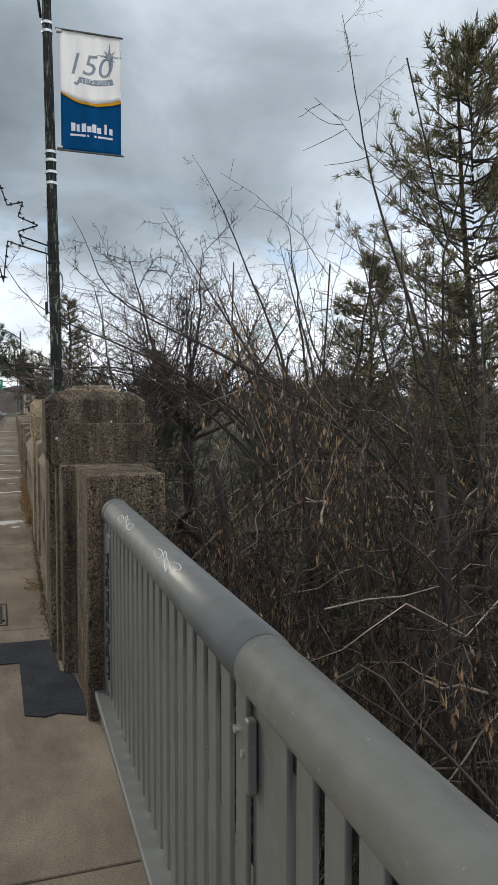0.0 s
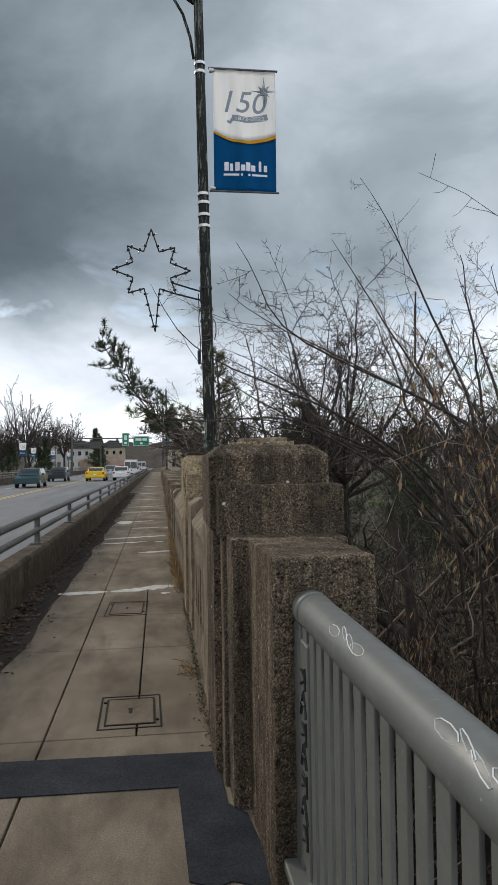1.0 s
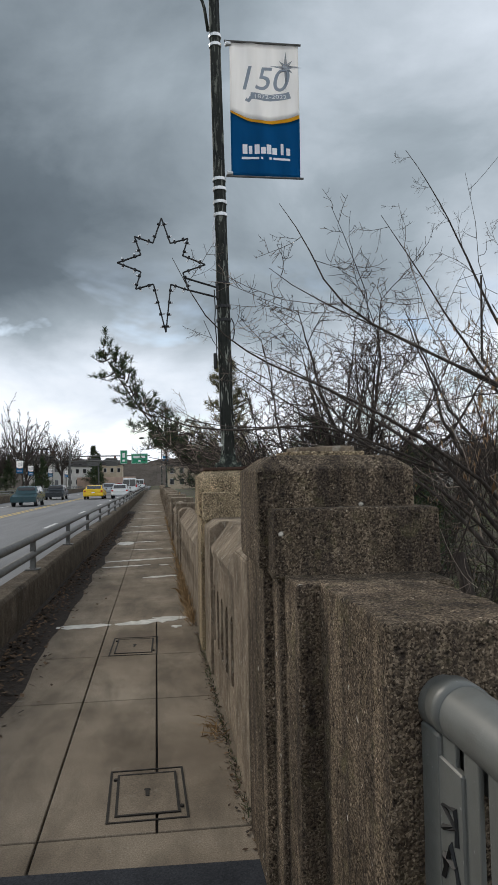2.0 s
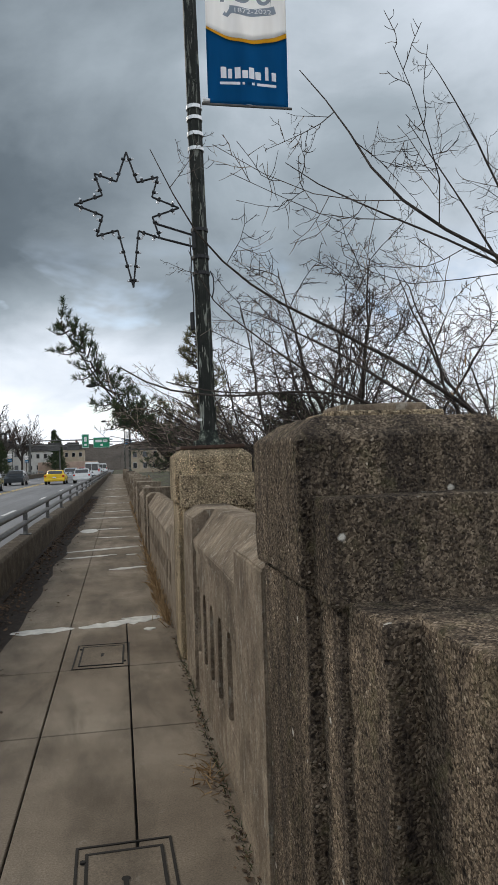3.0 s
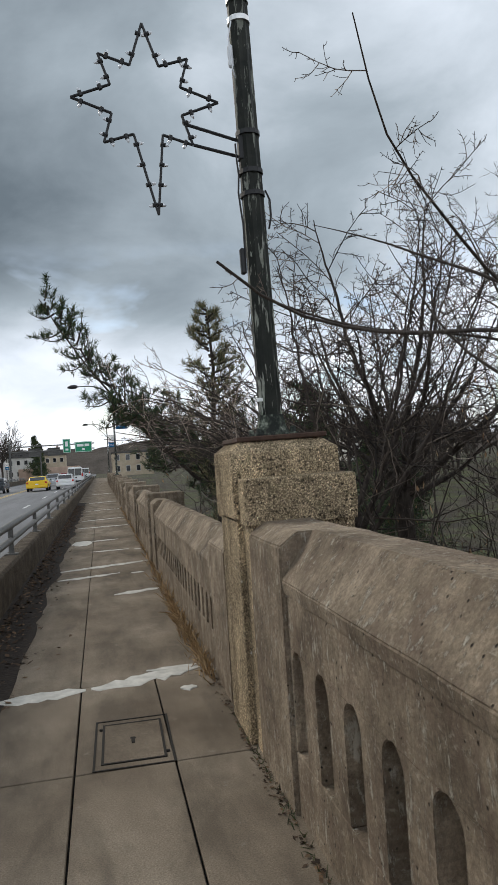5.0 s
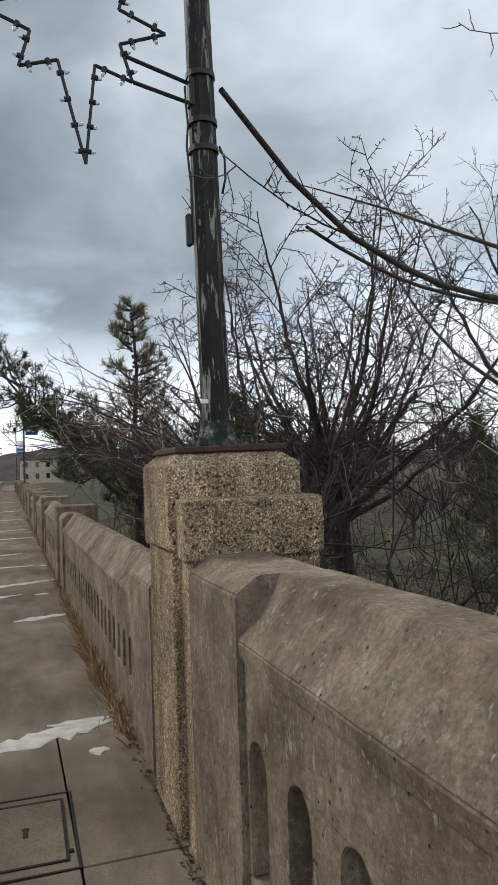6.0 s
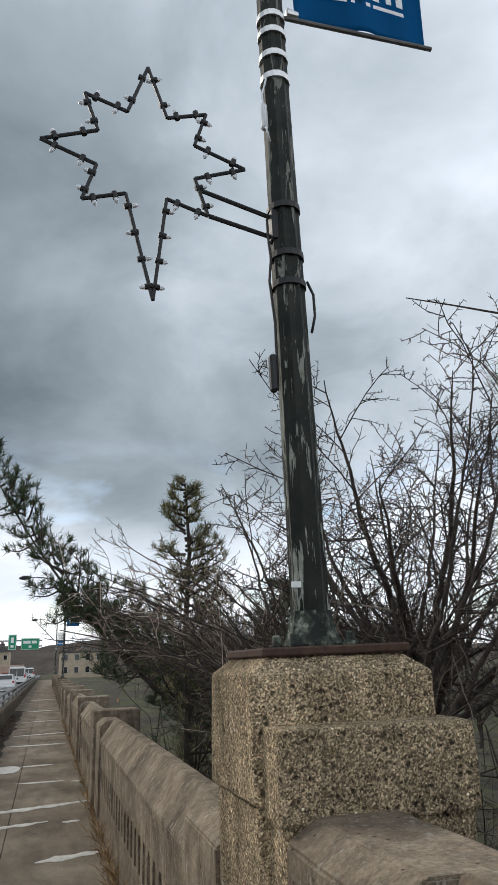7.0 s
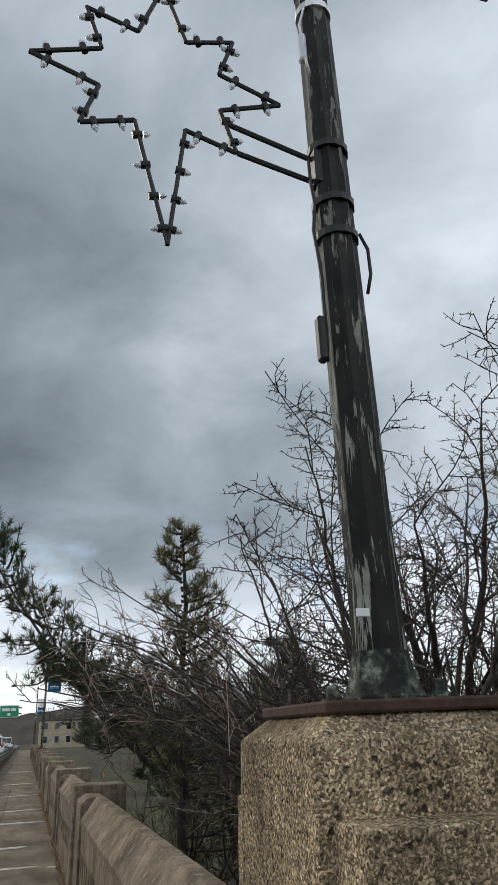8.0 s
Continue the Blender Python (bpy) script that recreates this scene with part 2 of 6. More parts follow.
def twig_bark(pale):
    def build(n, p):
        info = n.add("ShaderNodeNewGeometry").outputs["Random Per Island"]
        a = n.ramp(info, (0.0, (0.022, 0.017, 0.015)), (0.5, (0.045 * pale, 0.034 * pale, 0.028 * pale)), (0.82, (0.085 * pale, 0.064 * pale, 0.050 * pale)), (1.0, (0.22 * pale, 0.18 * pale, 0.145 * pale)))
        return (a,)
    return build


def leaf_tone(*stops):
    def build(n, p):
        info = n.add("ShaderNodeNewGeometry").outputs["Random Per Island"]
        return (n.ramp(info, *stops),)
    return build


def soil(n, p):
    col = n.ramp(n.noise(p, 0.35, 6.0, 0.65), (0.3, (0.035, 0.028, 0.02)), (0.46, (0.06, 0.05, 0.034)), (0.60, (0.07, 0.08, 0.03)), (0.78, (0.14, 0.15, 0.06)))
    grit = n.ramp(n.noise(p, 14.0, 5.0, 0.7), (0.3, 0.6), (0.7, 1.3))
    return n.mix(1.0, col, grit, "MULTIPLY"), n.noise(p, 5.0, 6.0, 0.7), 0.15


def hill_woods(n, p):
    col = n.ramp(n.noise(p, 0.11, 6.0, 0.7), (0.3, (0.05, 0.042, 0.035)), (0.5, (0.085, 0.07, 0.057)), (0.7, (0.12, 0.10, 0.085)))
    return col, n.noise(p, 0.6, 6.0, 0.7), 1.0


def cloth(col):
    def build(n, p):
        k = n.ramp(n.noise(n.scaled(p, 9, 9, 1.2), 1.0, 3.0), (0.3, 0.92), (0.7, 1.06))
        return n.mix(1.0, col, k, "MULTIPLY"), n.noise(n.scaled(p, 8, 8, 0.8), 1.0, 2.0), 0.02
    return build


M = {
    # second pier: tint raised, so the light falling on it is partly in the colour
    "aggregate": material("exposed_aggregate_concrete", exposed_aggregate(0.10, (2.4, 2.15, 1.76)), 0.95, 0.0, 0.15),
    # first pier: real black staining, with shade put into the low tint as well
    "aggregate_dark": material("blackened_shaded_aggregate_concrete", exposed_aggregate(0.58, (1.05, 0.93, 0.83)), 0.95, 0.0, 0.15),
    "parapet": material("weathered_parapet_concrete", board_concrete, 0.93, 0.0, 0.15),
    "sidewalk": material("sidewalk_concrete", walk_concrete, 0.92, 0.0, 0.12),
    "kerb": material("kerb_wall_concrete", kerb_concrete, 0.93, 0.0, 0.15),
    "asphalt": material("worn_road_asphalt", worn_asphalt, 0.8),
    "tar": material("dark_tar_patch", tar_patch, 0.85, 0.0, 0.1),
    "joint": material("joint_dirt", plain((0.02, 0.017, 0.014), 0.3), 0.95),
    "mortar": material("pale_patch_mortar", plain((0.56, 0.54, 0.49), 0.3, 9.0, 0.004, 60.0), 0.9),
    "white_line": material("worn_white_road_paint", plain((0.55, 0.55, 0.54), 0.25, 6.0), 0.7),
    "yellow_line": material("worn_yellow_road_paint", plain((0.55, 0.38, 0.10), 0.25, 6.0), 0.7),
    "rail": material("grey_green_rail_paint", rail_paint, 0.42, 0.0, 0.5),
    "galv": material("dull_galvanised_steel", plain((0.13, 0.127, 0.12), 0.35, 12.0), 0.6, 0.3),
    "steel": material("bright_band_steel", plain((0.70, 0.70, 0.69), 0.15, 30.0), 0.32, 0.85),
    "pole": material("peeling_black_pole_paint", peeling_paint, 0.6, 0.0, 0.2),
    "verdigris": material("corroded_cast_base", verdigris, 0.85),
    "black": material("black_plastic", plain((0.016, 0.016, 0.017), 0.2), 0.5),
    "bulb": material("clear_lamp_plastic", plain((0.75, 0.77, 0.80), 0.1), 0.15, 0.0, 0.6),
    "cloth_white": material("white_banner_cloth", cloth((0.95, 0.95, 0.95)), 0.8, thin=0.9),
    "cloth_blue": material("blue_banner_cloth", cloth((0.035, 0.23, 0.42)), 0.8, thin=0.9),
    "cloth_gold": material("gold_banner_print", cloth((0.75, 0.52, 0.10)), 0.8, thin=0.9),
    "print_grey": material("grey_banner_print", cloth((0.30, 0.34, 0.39)), 0.8),
    "print_white": material("white_banner_print", cloth((0.85, 0.86, 0.87)), 0.8),
    "bark": material("dark_fissured_bark", bark, 0.95),
    "twig": material("brown_twig_bark", twig_bark(1.0), 0.9),
    "twig_pale": material("pale_twig_bark", twig_bark(1.75), 0.9),
    "twig_grey": material("pale_grey_twig_bark", twig_bark(3.0), 0.9),
    "dead_leaf": material("dead_tan_leaves", leaf_tone((0.0, (0.10, 0.052, 0.025)), (0.5, (0.34, 0.21, 0.11)), (1.0, (0.44, 0.31, 0.18))), 0.85),
    "litter": material("dark_leaf_litter", leaf_tone((0.0, (0.025, 0.016, 0.010)), (0.6, (0.075, 0.045, 0.026)), (1.0, (0.18, 0.11, 0.06))), 0.9),
    "needle": material("dark_pine_needles", leaf_tone((0.0, (0.018, 0.034, 0.016)), (0.55, (0.045, 0.075, 0.032)), (0.85, (0.085, 0.115, 0.045)), (1.0, (0.16, 0.13, 0.05))), 0.7),
    "needle_pale": material("pale_pine_needles", leaf_tone((0.0, (0.05, 0.055, 0.02)), (0.55, (0.15, 0.15, 0.07)), (0.85, (0.25, 0.21, 0.11)), (1.0, (0.38, 0.28, 0.16))), 0.7),
    "ivy": material("evergreen_undergrowth", leaf_tone((0.0, (0.02, 0.028, 0.012)), (0.7, (0.06, 0.075, 0.028)), (1.0, (0.13, 0.14, 0.05))), 0.7),
    "grass_dry": material("dry_weed_straw", leaf_tone((0.0, (0.18, 0.11, 0.05)), (1.0, (0.46, 0.31, 0.16))), 0.9),
    # near-black dirt colour for the drift along the low wall
    "foot_dirt": material("near_black_dirt", plain((0.030, 0.021, 0.015), 0.5, 14.0, 0.012, 30.0), 0.95),
    "soil": material("leaf_litter_ground", soil, 0.98),
    "woods": material("distant_bare_woods", hill_woods, 1.0),
    "graffiti": material("black_marker_paint", plain((0.012, 0.012, 0.013), 0.2), 0.6),
    "scratch": material("pale_scratched_metal", plain((0.62, 0.63, 0.62), 0.1), 0.5),
    "rust": material("rusted_plate", plain((0.07, 0.04, 0.028), 0.4, 30.0, 0.002), 0.9),
    "sign_green": material("green_sign_sheet", plain((0.012, 0.26, 0.13), 0.08, 3.0), 0.5),
    "sign_white": material("white_sign_print", plain((0.8, 0.82, 0.8), 0.05, 3.0), 0.5),
}


# ---- building helpers ----
def mesh_object(name, me, mat, parent=None, label=""):
    me.materials.append(mat)
    ob = new(name, me)
    if parent is not None:
        ob.parent = parent
    if label:
        ob["label"] = label
    return ob


def part(name, bm, mat, parent=None, label="", smooth=False):
    """Links a bmesh as one mesh object under a thing or a part."""
    me = bpy.data.meshes.new(name)
    bm.to_mesh(me)
    bm.free()
    if smooth:
        for f in me.polygons:
            f.use_smooth = True
    return mesh_object(name, me, mat, parent, label)


def empty(name, x, y, z):
    ob = new(name)
    ob.location = (x, y, z)
    return ob


def add_box(bm, x0, x1, y0, y1, z0, z1):
    v = [bm.verts.new((x, y, z)) for z in (z0, z1) for y in (y0, y1) for x in (x0, x1)]
    return [bm.faces.new([v[i] for i in q]) for q in ((0, 2, 3, 1), (4, 5, 7, 6), (0, 1, 5, 4), (2, 6, 7, 3), (0, 4, 6, 2), (1, 3, 7, 5))]


def box(x0, x1, y0, y1, z0, z1, bevel=0.0, seg=1):
    bm = bmesh.new()
    add_box(bm, x0, x1, y0, y1, z0, z1)
    if bevel:
        bmesh.ops.bevel(bm, geom=bm.edges[:], offset=bevel, segments=seg, affect="EDGES", profile=0.6)
    return bm


def rough_block(x0, x1, y0, y1, z0, z1, bevel=0.012, step=0.09, jitter=0.0035, hip=None, seed=0):
    """A block of old concrete: cut fine, edges worn round, faces slightly uneven."""
    bm = bmesh.new()
    add_box(bm, x0, x1, y0, y1, z0, z1)
    if hip:
        bm.normal_update()
        top = max(bm.faces, key=lambda f: f.calc_center_median().z)
        bmesh.ops.inset_individual(bm, faces=[top], thickness=hip[0])
        for v in top.verts:
            v.co.z += hip[1]
    bmesh.ops.bevel(bm, geom=bm.edges[:], offset=bevel, segments=2, affect="EDGES", profile=0.5)
    for ax, lo, hi in ((0, x0, x1), (1, y0, y1), (2, z0, z1)):
        n = max(1, int((hi - lo) / step))
        for i in range(1, n):
            at, no = [0, 0, 0], [0, 0, 0]
            at[ax], no[ax] = lo + (hi - lo) * i / n, 1
            bmesh.ops.bisect_plane(bm, geom=bm.verts[:] + bm.edges[:] + bm.faces[:], plane_co=at, plane_no=no)
    for v in bm.verts:
        q = v.co * 9.0 + Vector((seed * 3.1, 0, 0))
        v.co += noise.noise_vector(q) * jitter + noise.noise_vector(q * 3.3) * jitter * 0.6
    return bm


def add_tube(bm, pts, radii, sides=10, caps=True):
    """A tube along points (vectors), with a radius at each."""
    rings = []
    pts = [Vector(p) for p in pts]
    for i, p in enumerate(pts):
        d = (pts[min(i + 1, len(pts) - 1)] - pts[max(i - 1, 0)]).normalized()
        a = d.cross(Vector((0, 0, 1)) if abs(d.z) < 0.9 else Vector((1, 0, 0))).normalized()
        b = d.cross(a)
        r = radii[i] if isinstance(radii, (list, tuple)) else radii
        rings.append([bm.verts.new(p + (a * math.cos(t) + b * math.sin(t)) * r) for t in (2 * math.pi * k / sides for k in range(sides))])
    for r0, r1 in zip(rings, rings[1:]):
        for k in range(sides):
            bm.faces.new((r0[k], r0[(k + 1) % sides], r1[(k + 1) % sides], r1[k]))
    if caps:
        bm.faces.new(rings[0][::-1])
        bm.faces.new(rings[-1])


def tube(pts, radii, sides=10):
    bm = bmesh.new()
    add_tube(bm, pts, radii, sides)
    bmesh.ops.recalc_face_normals(bm, faces=bm.faces[:])
    return bm


def prism(outline, axis, lo, hi, bevel=0.0):
    """A flat outline of (a, b) pairs pulled along an axis from lo to hi."""
    bm = bmesh.new()
    def put(a, b, c):
        return {"x": (c, a, b), "y": (a, c, b), "z": (a, b, c)}[axis]
    v0 = [bm.verts.new(put(a, b, lo)) for a, b in outline]
    v1 = [bm.verts.new(put(a, b, hi)) for a, b in outline]
    bm.faces.new(v0)
    bm.faces.new(v1[::-1])
    for i in range(len(v0)):
        j = (i + 1) % len(v0)
        bm.faces.new((v0[i], v1[i], v1[j], v0[j]))
    bmesh.ops.recalc_face_normals(bm, faces=bm.faces[:])
    if bevel:
        bmesh.ops.bevel(bm, geom=bm.edges[:], offset=bevel, segments=2, affect="EDGES")
    return bm


def raw_mesh(name, verts, faces):
    """A mesh from numpy arrays of triangles or quads."""
    me = bpy.data.meshes.new(name)
    k = faces.shape[1]
    me.vertices.add(len(verts))
    me.vertices.foreach_set("co", np.ascontiguousarray(verts, np.float32).ravel())
    me.loops.add(faces.size)
    me.loops.foreach_set("vertex_index", np.ascontiguousarray(faces, np.int32).ravel())
    me.polygons.add(len(faces))
    me.polygons.foreach_set("loop_start", np.arange(0, faces.size, k, dtype=np.int32))
    me.update(calc_edges=True)
    me.validate()
    return me


# ---- the large structure ----
FACE = 0.207          # street face of the parapet
WALK_LEFT = -1.72     # foot of the kerb wall
ROAD_Z = -0.05


def build_ground():
    xs = np.concatenate([np.linspace(-600, -60, 19), np.linspace(-50, 60, 56), np.linspace(75, 600, 16)])
    ys = np.concatenate([np.linspace(-150, -20, 8), np.linspace(-15, 100, 70), np.linspace(110, 900, 32)])
    gx, gy = np.meshgrid(xs, ys)
    wave = 0.25 * np.sin(gx * 0.9 + 1.3) * np.cos(gy * 0.7) + 0.15 * np.sin(gx * 2.3 + gy * 1.7)
    rise = np.clip((gy - 60) / 60, 0, 1)
    gz = -5.2 * (1 - rise) - 0.35 * rise + wave * (1 - 0.7 * rise)
    v = np.stack([gx, gy, gz], -1).reshape(-1, 3)
    nx = len(xs)
    i, j = np.meshgrid(np.arange(len(ys) - 1), np.arange(nx - 1), indexing="ij")
    f = np.stack([i * nx + j, i * nx + j + 1, (i + 1) * nx + j + 1, (i + 1) * nx + j], -1).reshape(-1, 4)
    me = raw_mesh("ground", v, f)
    for q in me.polygons:
        q.use_smooth = True
    tagged(mesh_object("ground", me, M["soil"]), "brown leaf-littered ground far below the bridge", "ground", kind="structure")


def build_deck():
    # slabs of the walk between the joints; every slab is a piece of its own under the sidewalk
    deck = part("sidewalk", box(WALK_LEFT - 0.3, 0.75, -30.0, 140.0, -0.45, -0.03), M["joint"])
    tagged(deck, "grey-brown concrete sidewalk of jointed slabs", "sidewalk", kind="structure")
    gap = 0.0055
    cross = [-30.0, -6.0, -3.2, -0.4, 2.38, 5.30, 7.36, 8.74, 10.30]
    cols = [WALK_LEFT - 0.02, -0.79, 0.75]
    for y0, y1 in zip(cross, cross[1:]):
        right = [-0.79, -0.25, 0.75] if y0 in (5.30, 7.36, 8.74) else [-0.79, 0.75]
        for x0, x1 in [(cols[0], cols[1])] + list(zip(right, right[1:])):
            bm = box(x0 + gap, x1 - gap, y0 + gap, y1 - gap, -0.03, 0.0, 0.004)
            part("slab", bm, M["sidewalk"], deck)
    far = [10.30 + 6.1 * k for k in range(22)]
    for y0, y1 in zip(far, far[1:]):
        for x0, x1 in ((cols[0], -0.80), (-0.80, 0.75)):
            part("slab", box(x0 + gap * 0.7, x1 - gap * 0.7, y0 + 0.003, y1 - 0.003, -0.03, -0.002, 0.003), M["sidewalk"], deck)
    return deck


def wavy_strip(x0, x1, y, width, slope, seed, ends=0.3):
    """A thin hand-trowelled strip across the walk."""
    rng = random.Random(seed)
    bm = bmesh.new()
    n = max(4, int((x1 - x0) / 0.06))
    rows = []
    for i in range(n + 1):
        u = i / n
        x = x0 + (x1 - x0) * u
        w = width * 1.5 * (0.55 + 0.45 * rng.random()) * min(1.0, min(u, 1 - u) / ends * 0.8 + 0.25)
        yc = y + slope * (x - x0) + rng.uniform(-0.15, 0.15) * width
        rows.append([bm.verts.new((x, yc + s * w / 2, z)) for s, z in ((-1, 0.0005), (-0.8, 0.004 + seed % 4 * 0.001), (0.8, 0.004 + seed % 4 * 0.001), (1, 0.0005))])
    for a, b in zip(rows, rows[1:]):
        for k in range(3):
            bm.faces.new((a[k], b[k], b[k + 1], a[k + 1]))
    return bm


def build_walk_marks():
    rng = random.Random(5)
    strips = [(-1.42, -0.76, 10.18, 0.17, 0.05), (-0.72, 0.12, 10.22, 0.20, 0.32), (-0.30, 0.16, 10.52, 0.07, 0.05), (-0.09, 0.03, 9.98, 0.10, 0.0),
              (-0.48, 0.12, 14.15, 0.16, 0.3), (-1.27, -0.36, 15.75, 0.13, 0.3), (-0.2, 0.0, 15.9, 0.1, 0.1), (-1.28, 0.15, 16.7, 0.17, 0.35),
              (-0.84, -0.1, 19.2, 0.12, 0.05), (0.0, 0.15, 19.1, 0.1, 0.0), (-0.84, -0.25, 21.3, 0.14, 0.2), (-1.28, 0.10, 25.2, 0.16, 0.1),
              (-1.24, 0.13, 28.0, 0.2, 0.4), (-1.2, 0.1, 33.5, 0.16, 0.2), (-1.2, 0.1, 40.0, 0.3, 0.5), (-1.2, 0.1, 52.0, 0.3, 0.3)]
    for i, (x0, x1, y, w, s) in enumerate(strips):
        tagged(part("joint_patch", wavy_strip(x0, x1, y, w, s, i), M["mortar"]), "pale ragged mortar strip filling a sidewalk joint", "patch", "joint patches")
    bm = bmesh.new()
    ring = [(math.cos(a) * 0.22 * rng.uniform(0.85, 1.1) - 1.05, math.sin(a) * 0.55 * rng.uniform(0.85, 1.1) + 21.0) for a in (k * math.pi / 9 for k in range(18))]
    bm.faces.new([bm.verts.new((x, y, 0.005)) for x, y in ring])
    tagged(part("joint_patch", bm, M["mortar"]), "pale rounded mortar blot on the sidewalk", "patch", "joint patches")
    # dark patch: a band across the walk with a leg along the pier
    out = [(-1.7, 4.60), (-0.02, 4.57), (0.0, 3.75), (0.10, 3.70), (0.17, 3.73), (0.30, 3.66), (0.33, 3.80), (0.29, 4.25), (0.21, 4.36), (0.20, 4.98), (-0.4, 5.0), (-1.7, 5.04)]
    bm = prism(out, "z", 0.001, 0.007)
    tagged(part("tar_patch", bm, M["tar"]), "dark asphalt patch strip across the sidewalk", "patch")


def build_manhole(x0, x1, y0, y1, skew, big):
    root = empty("access_cover", (x0 + x1) / 2, (y0 + y1) / 2, 0)
    tagged(root, "square concrete-filled access cover with dark steel frames", "manhole cover", "access covers in the sidewalk")
    cx, cy = (x0 + x1) / 2, (y0 + y1) / 2
    w, d = x1 - x0, y1 - y0

    def rim(name, s, width, z, mat):
        bm = bmesh.new()
        hw, hd = w / 2 * s, d / 2 * s
        add_box(bm, -hw, hw, -hd, -hd + width, 0.0, z)
        add_box(bm, -hw, hw, hd - width, hd, 0.0, z)
        add_box(bm, -hw, -hw + width, -hd + width, hd - width, 0.0, z)
        add_box(bm, hw - width, hw, -hd + width, hd - width, 0.0, z)
        part(name, bm, mat, root)
    rim("outer_frame", 1.0, 0.012, 0.004, M["joint"])
    rim("inner_frame", 0.80, 0.014, 0.006, M["joint"])
    part("lid", box(-w * 0.385, w * 0.385, -d * 0.385, d * 0.385, 0.0, 0.004, 0.002), M["sidewalk"], root)
    bm = bmesh.new()
    add_box(bm, -0.010, 0.010, -0.045, 0.02, 0.0, 0.007)
    bmesh.ops.create_circle(bm, cap_ends=True, radius=0.018, segments=12, matrix=Matrix.Translation((0, 0.03, 0.0068)))
    part("lift_slot", bm, M["joint"], root)
    for sx in (-1, 1):
        part("bolt", tube([(sx * w * 0.42, -sx * d * 0.30, 0.0), (sx * w * 0.42, -sx * d * 0.30, 0.009)], 0.012, 8), M["joint"], root)
    root.rotation_euler.z = skew
    return root


def pier(name, cy, label, stone="aggregate"):
    """A stepped pier of exposed aggregate: body, long lower tier, short upper tier with a sloped top."""
    root = empty(name, FACE + 0.28, cy, 0)
    inv = Matrix.Translation((-(FACE + 0.28), -cy, 0))
    def block(nm, *a, mat=stone, **k):
        bm = rough_block(*a, **k)
        bmesh.ops.transform(bm, matrix=inv, verts=bm.verts[:])
        return part(nm, bm, M[mat], root, smooth=False)
    block("body", FACE + 0.01, 0.83, cy - 0.44, cy + 0.44, -0.45, 1.27, seed=1, step=0.14)
    block("pilaster", FACE - 0.025, FACE + 0.03, cy - 0.27, cy + 0.27, 0.0, 1.262, seed=2, step=0.14, bevel=0.008)
    block("lower_tier", FACE - 0.012, 0.845, cy - 0.46, cy + 0.46, 1.245, 1.505, seed=3, bevel=0.010, jitter=0.005)
    block("upper_tier", FACE - 0.045, 0.805, cy - 0.30, cy + 0.30, 1.275, 1.658, seed=4, hip=(0.105, 0.057), bevel=0.010, jitter=0.005)
    tagged(root, label, "bridge pier", "stepped parapet piers", "structure")
    return root


